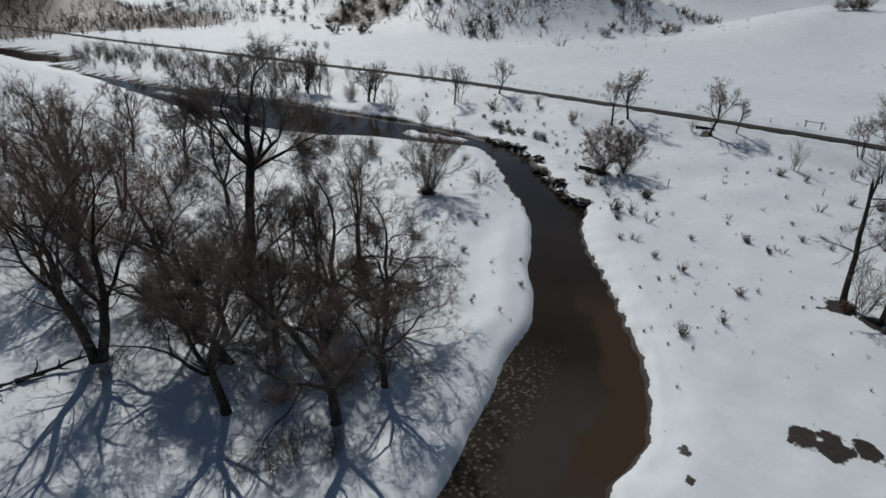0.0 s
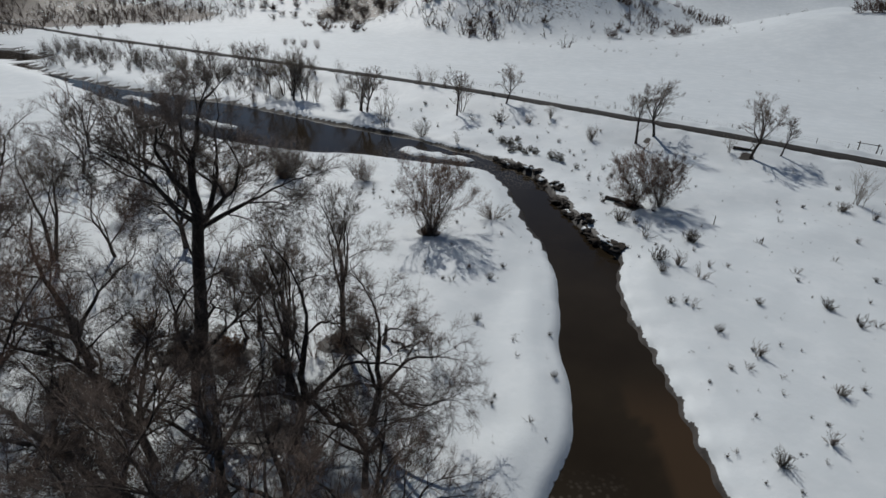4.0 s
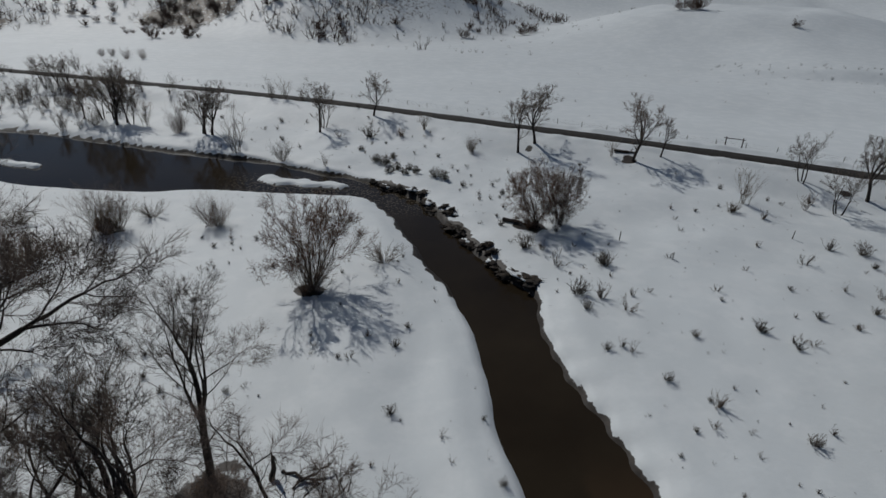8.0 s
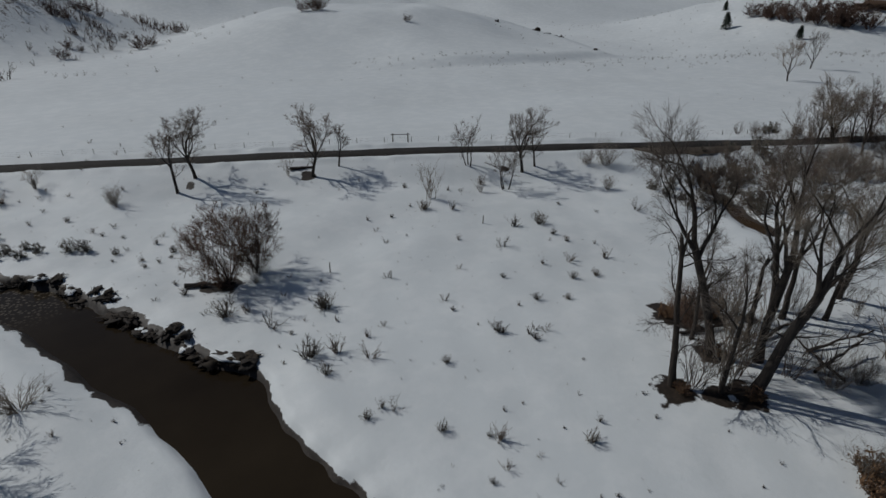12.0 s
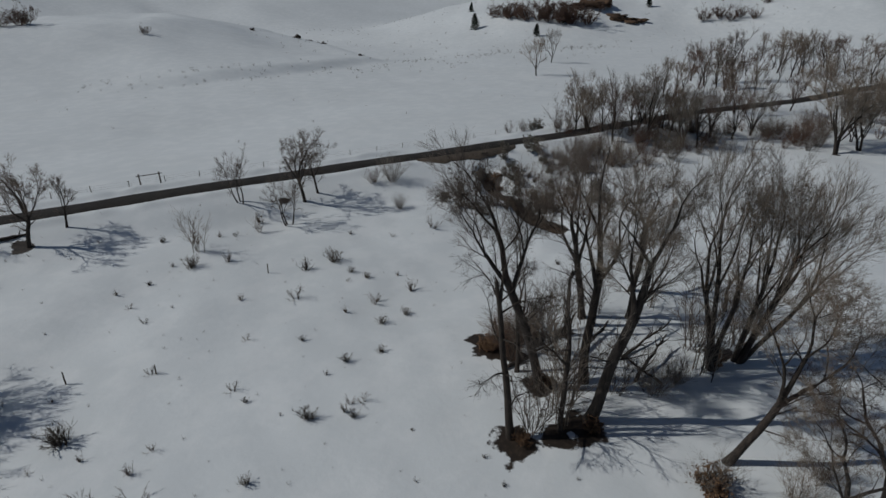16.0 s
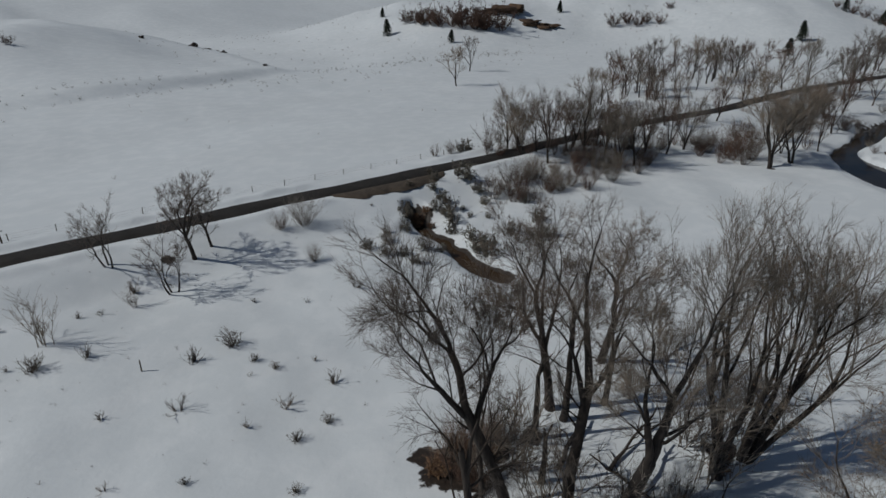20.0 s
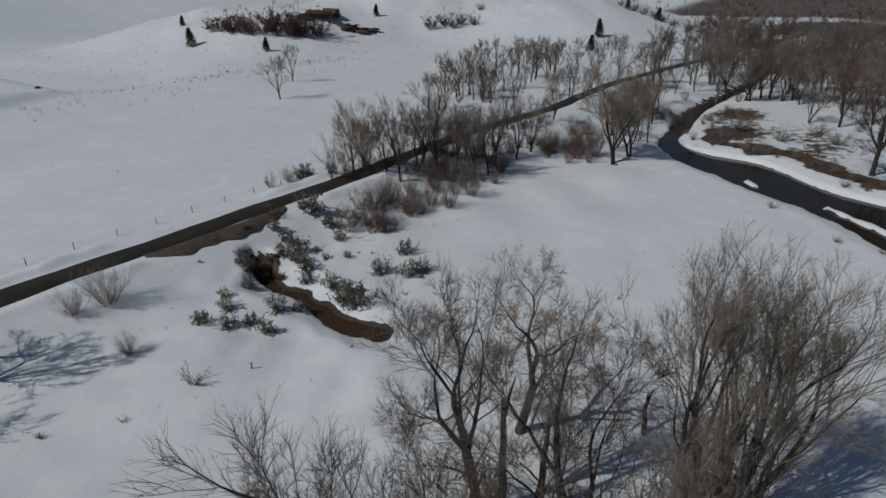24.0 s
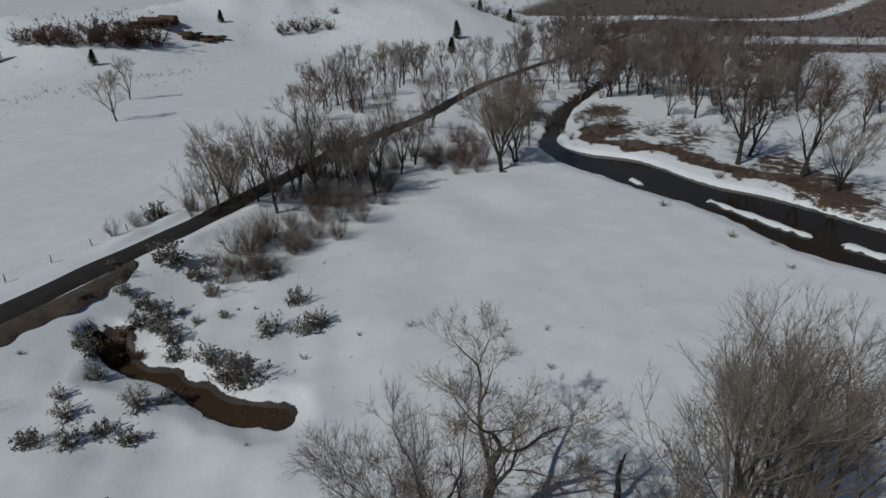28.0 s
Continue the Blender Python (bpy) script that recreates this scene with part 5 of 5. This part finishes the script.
log(1, (-30.5, 35.5, 0.1), (-26.2, 38.2, 0.7), 0.22)
log(2, (-33, 33.5, 0.2), (-28.5, 36.3, 0.3), 0.16)
log(3, (18.6, 93.6, 0.3), (22.4, 90.6, 0.25), 0.3)
log(4, (42.2, 113, 0.2), (45, 111.4, 0.2), 0.28)
log(5, (-5.2, 57.6, 0.05), (-3.0, 56, 0.3), 0.12)
log(6, (-4.6, 56.2, 0.1), (-2.2, 57.3, 0.5), 0.1)
log(7, (48.8, 50.6, 0.2), (53.6, 49.2, 0.7), 0.2)
log(9, (46.5, 46.2, 0.3), (52.4, 44.6, 1.2), 0.16, branches=14)
log(10, (49.5, 47.5, 0.2), (55.5, 44.2, 0.8), 0.13, branches=14)
log(11, (47.2, 44.4, 0.2), (49.6, 48.8, 1.0), 0.12, branches=12)
log(8, (44.5, 55.5, 0.15), (49.5, 52.8, 0.35), 0.17)


def snag(seed, x, y, high, lean=(0, 0), shoots=0):
    rnd = random.Random(seed)
    wood = Twiggery()
    z = ground(x, y)
    n = 7
    points = [Vector((x + lean[0] * i / n + rnd.gauss(0, 0.05), y + lean[1] * i / n + rnd.gauss(0, 0.05), z - 0.3 + (high + 0.3) * i / n)) for i in range(n + 1)]
    r = 0.2 + high * 0.008
    wood.tube(points, [r * 1.25] + [r * (1 - 0.55 * i / n) for i in range(1, n + 1)], 8)
    top = points[-1]
    wood.tube([points[-2], top + Vector((0.15, -0.35, 0.4)), top + Vector((0.3, -0.6, high * 0.12))], [r * 0.4, r * 0.28, 0.03], 5)
    wood.spike(top, top + Vector((-0.1, 0.1, 0.5)), r * 0.4)
    for _ in range(shoots):
        i = rnd.uniform(1.5, 6.5)
        start = points[int(i)].lerp(points[int(i) + 1], i % 1)
        grow((wood, wood, None), start, fork(Vector((0, 0, 1)), rnd.uniform(0.7, 1.3), rnd), rnd.uniform(0.9, 2.0), r * 0.22, 2, rnd, SPREADING)
    return tagged(new("dead_snag", wood.mesh("dead_snag", BARK)), "broken dark dead tree trunk among the cottonwoods", "snag", "dead wood")


snag(1, 53.4, 50.5, 9.2, (0.0, 0.1))
snag(2, 51.1, 52.4, 6.2)
snag(3, 37.7, 53.1, 11.6, (-0.4, 1.3), 9)
snag(4, 47.5, 51.5, 4.0)
snag(7, 55.9, 47.8, 5.6, (0.1, -0.3), 3)
snag(5, -5.9, 57.1, 1.5, (0.3, 0.2))
snag(6, 60.3, 39.8, 3.0, (0.2, 0.1))


def stake(x, y, high, name="wooden_stake", label="short weathered stake standing in the meadow snow"):
    bm = bmesh.new()
    bmesh.ops.create_cone(bm, cap_ends=True, segments=6, radius1=0.07, radius2=0.05, depth=high + 0.3)
    ob = new(name, bm_mesh(name, bm, POST_WOOD))
    ob.location = (x, y, ground(x, y) + high / 2 - 0.15)
    ob.rotation_euler = (radians(4), radians(-3), 0.4)
    return tagged(ob, label, "stake", "stakes")


stake(50.7, 83.2, 1.1)
stake(30.6, 86.4, 1.2)
stake(34, 80.7, 0.9)
stake(69.3, 68, 0.6)


def fence():
    """Wire fence along the far side of the road."""
    ob = new("wire_fence")
    line = ROAD_FINE[(ROAD_FINE[:, 0] > -40) & (ROAD_FINE[:, 0] < 125)]
    way = np.gradient(line, axis=0)
    way /= np.hypot(*way.T)[:, None]
    side = line + np.stack([-way[:, 1], way[:, 0]], 1) * 5.6
    gone = np.r_[0, np.cumsum(np.hypot(*np.diff(side, axis=0).T))]
    spots = [(np.interp(s, gone, side[:, 0]), np.interp(s, gone, side[:, 1])) for s in np.arange(0, gone[-1], 4.5)]
    bm = bmesh.new()
    bmesh.ops.create_cone(bm, cap_ends=True, segments=6, radius1=0.055, radius2=0.045, depth=1.5)
    me = bm_mesh("post", bm, POST_WOOD)
    tops = []
    for x, y in spots:
        post = new("post", me)
        post.parent = ob
        post.location = (x, y, ground(x, y) + 0.1)
        post.rotation_euler = (rnd.uniform(-0.1, 0.1), rnd.uniform(-0.1, 0.1), 0)
        tops.append(Vector((x, y, ground(x, y) + 0.75)))
    for drop in (0.0, 0.3, 0.55):
        wire = Twiggery()
        wire.tube([t - Vector((0, 0, drop)) for t in tops], [0.006] * len(tops), 3)
        w = new("wire", wire.mesh("wire", POST_WOOD))
        w.parent = ob
    tagged(ob, "thin wire fence on wooden posts beside the road", "fence")
    # stout brace at the gate
    brace = new("fence_brace")
    x, y = 61.4, 112.7
    for i, (dx, dy) in enumerate(((0, 0), (2.0, -1.5))):
        bm = bmesh.new()
        bmesh.ops.create_cone(bm, cap_ends=True, segments=8, radius1=0.10, radius2=0.09, depth=1.9)
        p = part("post", bm, POST_WOOD, brace)
        p.location = (x + dx, y + dy, ground(x + dx, y + dy) + 0.65)
    rail = Twiggery()
    rail.tube([Vector((x - 0.3, y + 0.2, ground(x, y) + 1.35)), Vector((x + 2.3, y - 1.7, ground(x + 2, y - 1.5) + 1.35))], [0.07, 0.06], 6)
    r = new("rail", rail.mesh("rail", POST_WOOD))
    r.parent = brace
    tagged(brace, "wooden fence brace of two posts and a rail", "fence")


fence()


def hut(x, y, turn):
    """Small far cabin with a snowy gable roof."""
    ob = new("cabin")
    wall_mat = bark_material("cabin_boards", (0.10, 0.05, 0.035), (0.22, 0.12, 0.08), 4.0)
    bm = bmesh.new()
    bmesh.ops.create_cube(bm, size=1.0)
    for v in bm.verts:
        v.co = Vector((v.co.x * 6, v.co.y * 4.4, (v.co.z + 0.5) * 2.5 - 0.2))
    part("wall", bm, wall_mat, ob)
    for sgn in (-1, 1):
        bm = bmesh.new()
        bmesh.ops.create_cube(bm, size=1.0)
        for v in bm.verts:
            v.co = Vector((v.co.x * 6.8, v.co.y * 3.0, v.co.z * 0.22))
        p = part("roof", bm, CLEAN_SNOW.m, ob, "snow-covered roof slope")
        p.location, p.rotation_euler = (0, sgn * 1.25, 3.0), (radians(-sgn * 30), 0, 0)
    bm = bmesh.new()
    bmesh.ops.create_cube(bm, size=1.0)
    for v in bm.verts:
        v.co = Vector((v.co.x * 0.9, v.co.y * 0.08, (v.co.z + 0.5) * 2.0))
    d = part("door", bm, POST_WOOD, ob)
    d.location = (0.5, 2.24, 0)
    for wx in (-1.7, 2.1):
        bm = bmesh.new()
        bmesh.ops.create_cube(bm, size=1.0)
        for v in bm.verts:
            v.co = Vector((v.co.x * 0.9, v.co.y * 0.08, v.co.z * 0.8))
        w = part("window", bm, WATER, ob, "dark window pane")
        w.location = (wx, 2.24, 1.4)
    ob.location, ob.rotation_euler = (x, y, ground(x, y)), (0, 0, radians(turn))
    tagged(ob, "small brown cabin with snowy roof in the wood", "cabin")


hut(196, -99, 60)


# stones and a bare brown outcrop on the hills
def outcrop(x, y, size, flat, seed, material, label):
    ob = new("rock", bm_mesh("rock", lump(seed, size, flat, 1.1, 3), material))
    ob.matrix_world = pose(x, y, ground(x, y) + 0.15 * size * flat, 0, 0, seed * 77)
    tagged(ob, label, "rock", "rocks on the hill")


for i, (x, y, size) in enumerate([(251.6, 225.2, 1.7), (250.7, 217.9, 1.3), (239.6, 202.4, 1.2), (212.1, 167, 0.9), (249.6, 250.3, 1.2), (258, 232, 0.9), (244, 208, 0.7)]):
    outcrop(x, y, size, 0.6, i + 2, EARTH, "dark stone showing through the snow")
OUTCROP = bark_material("red_brown_soil", (0.05, 0.030, 0.018), (0.13, 0.082, 0.05), 0.8)
for i, (x, y, size) in enumerate([(350.1, 102.3, 7), (353, 96, 6), (346, 106, 5), (340.1, 86.2, 4.5), (341, 80.5, 5), (343, 76, 3.5)]):
    outcrop(x, y, size, 0.3, i + 31, OUTCROP, "bare red-brown earth outcrop on the snowy hill")
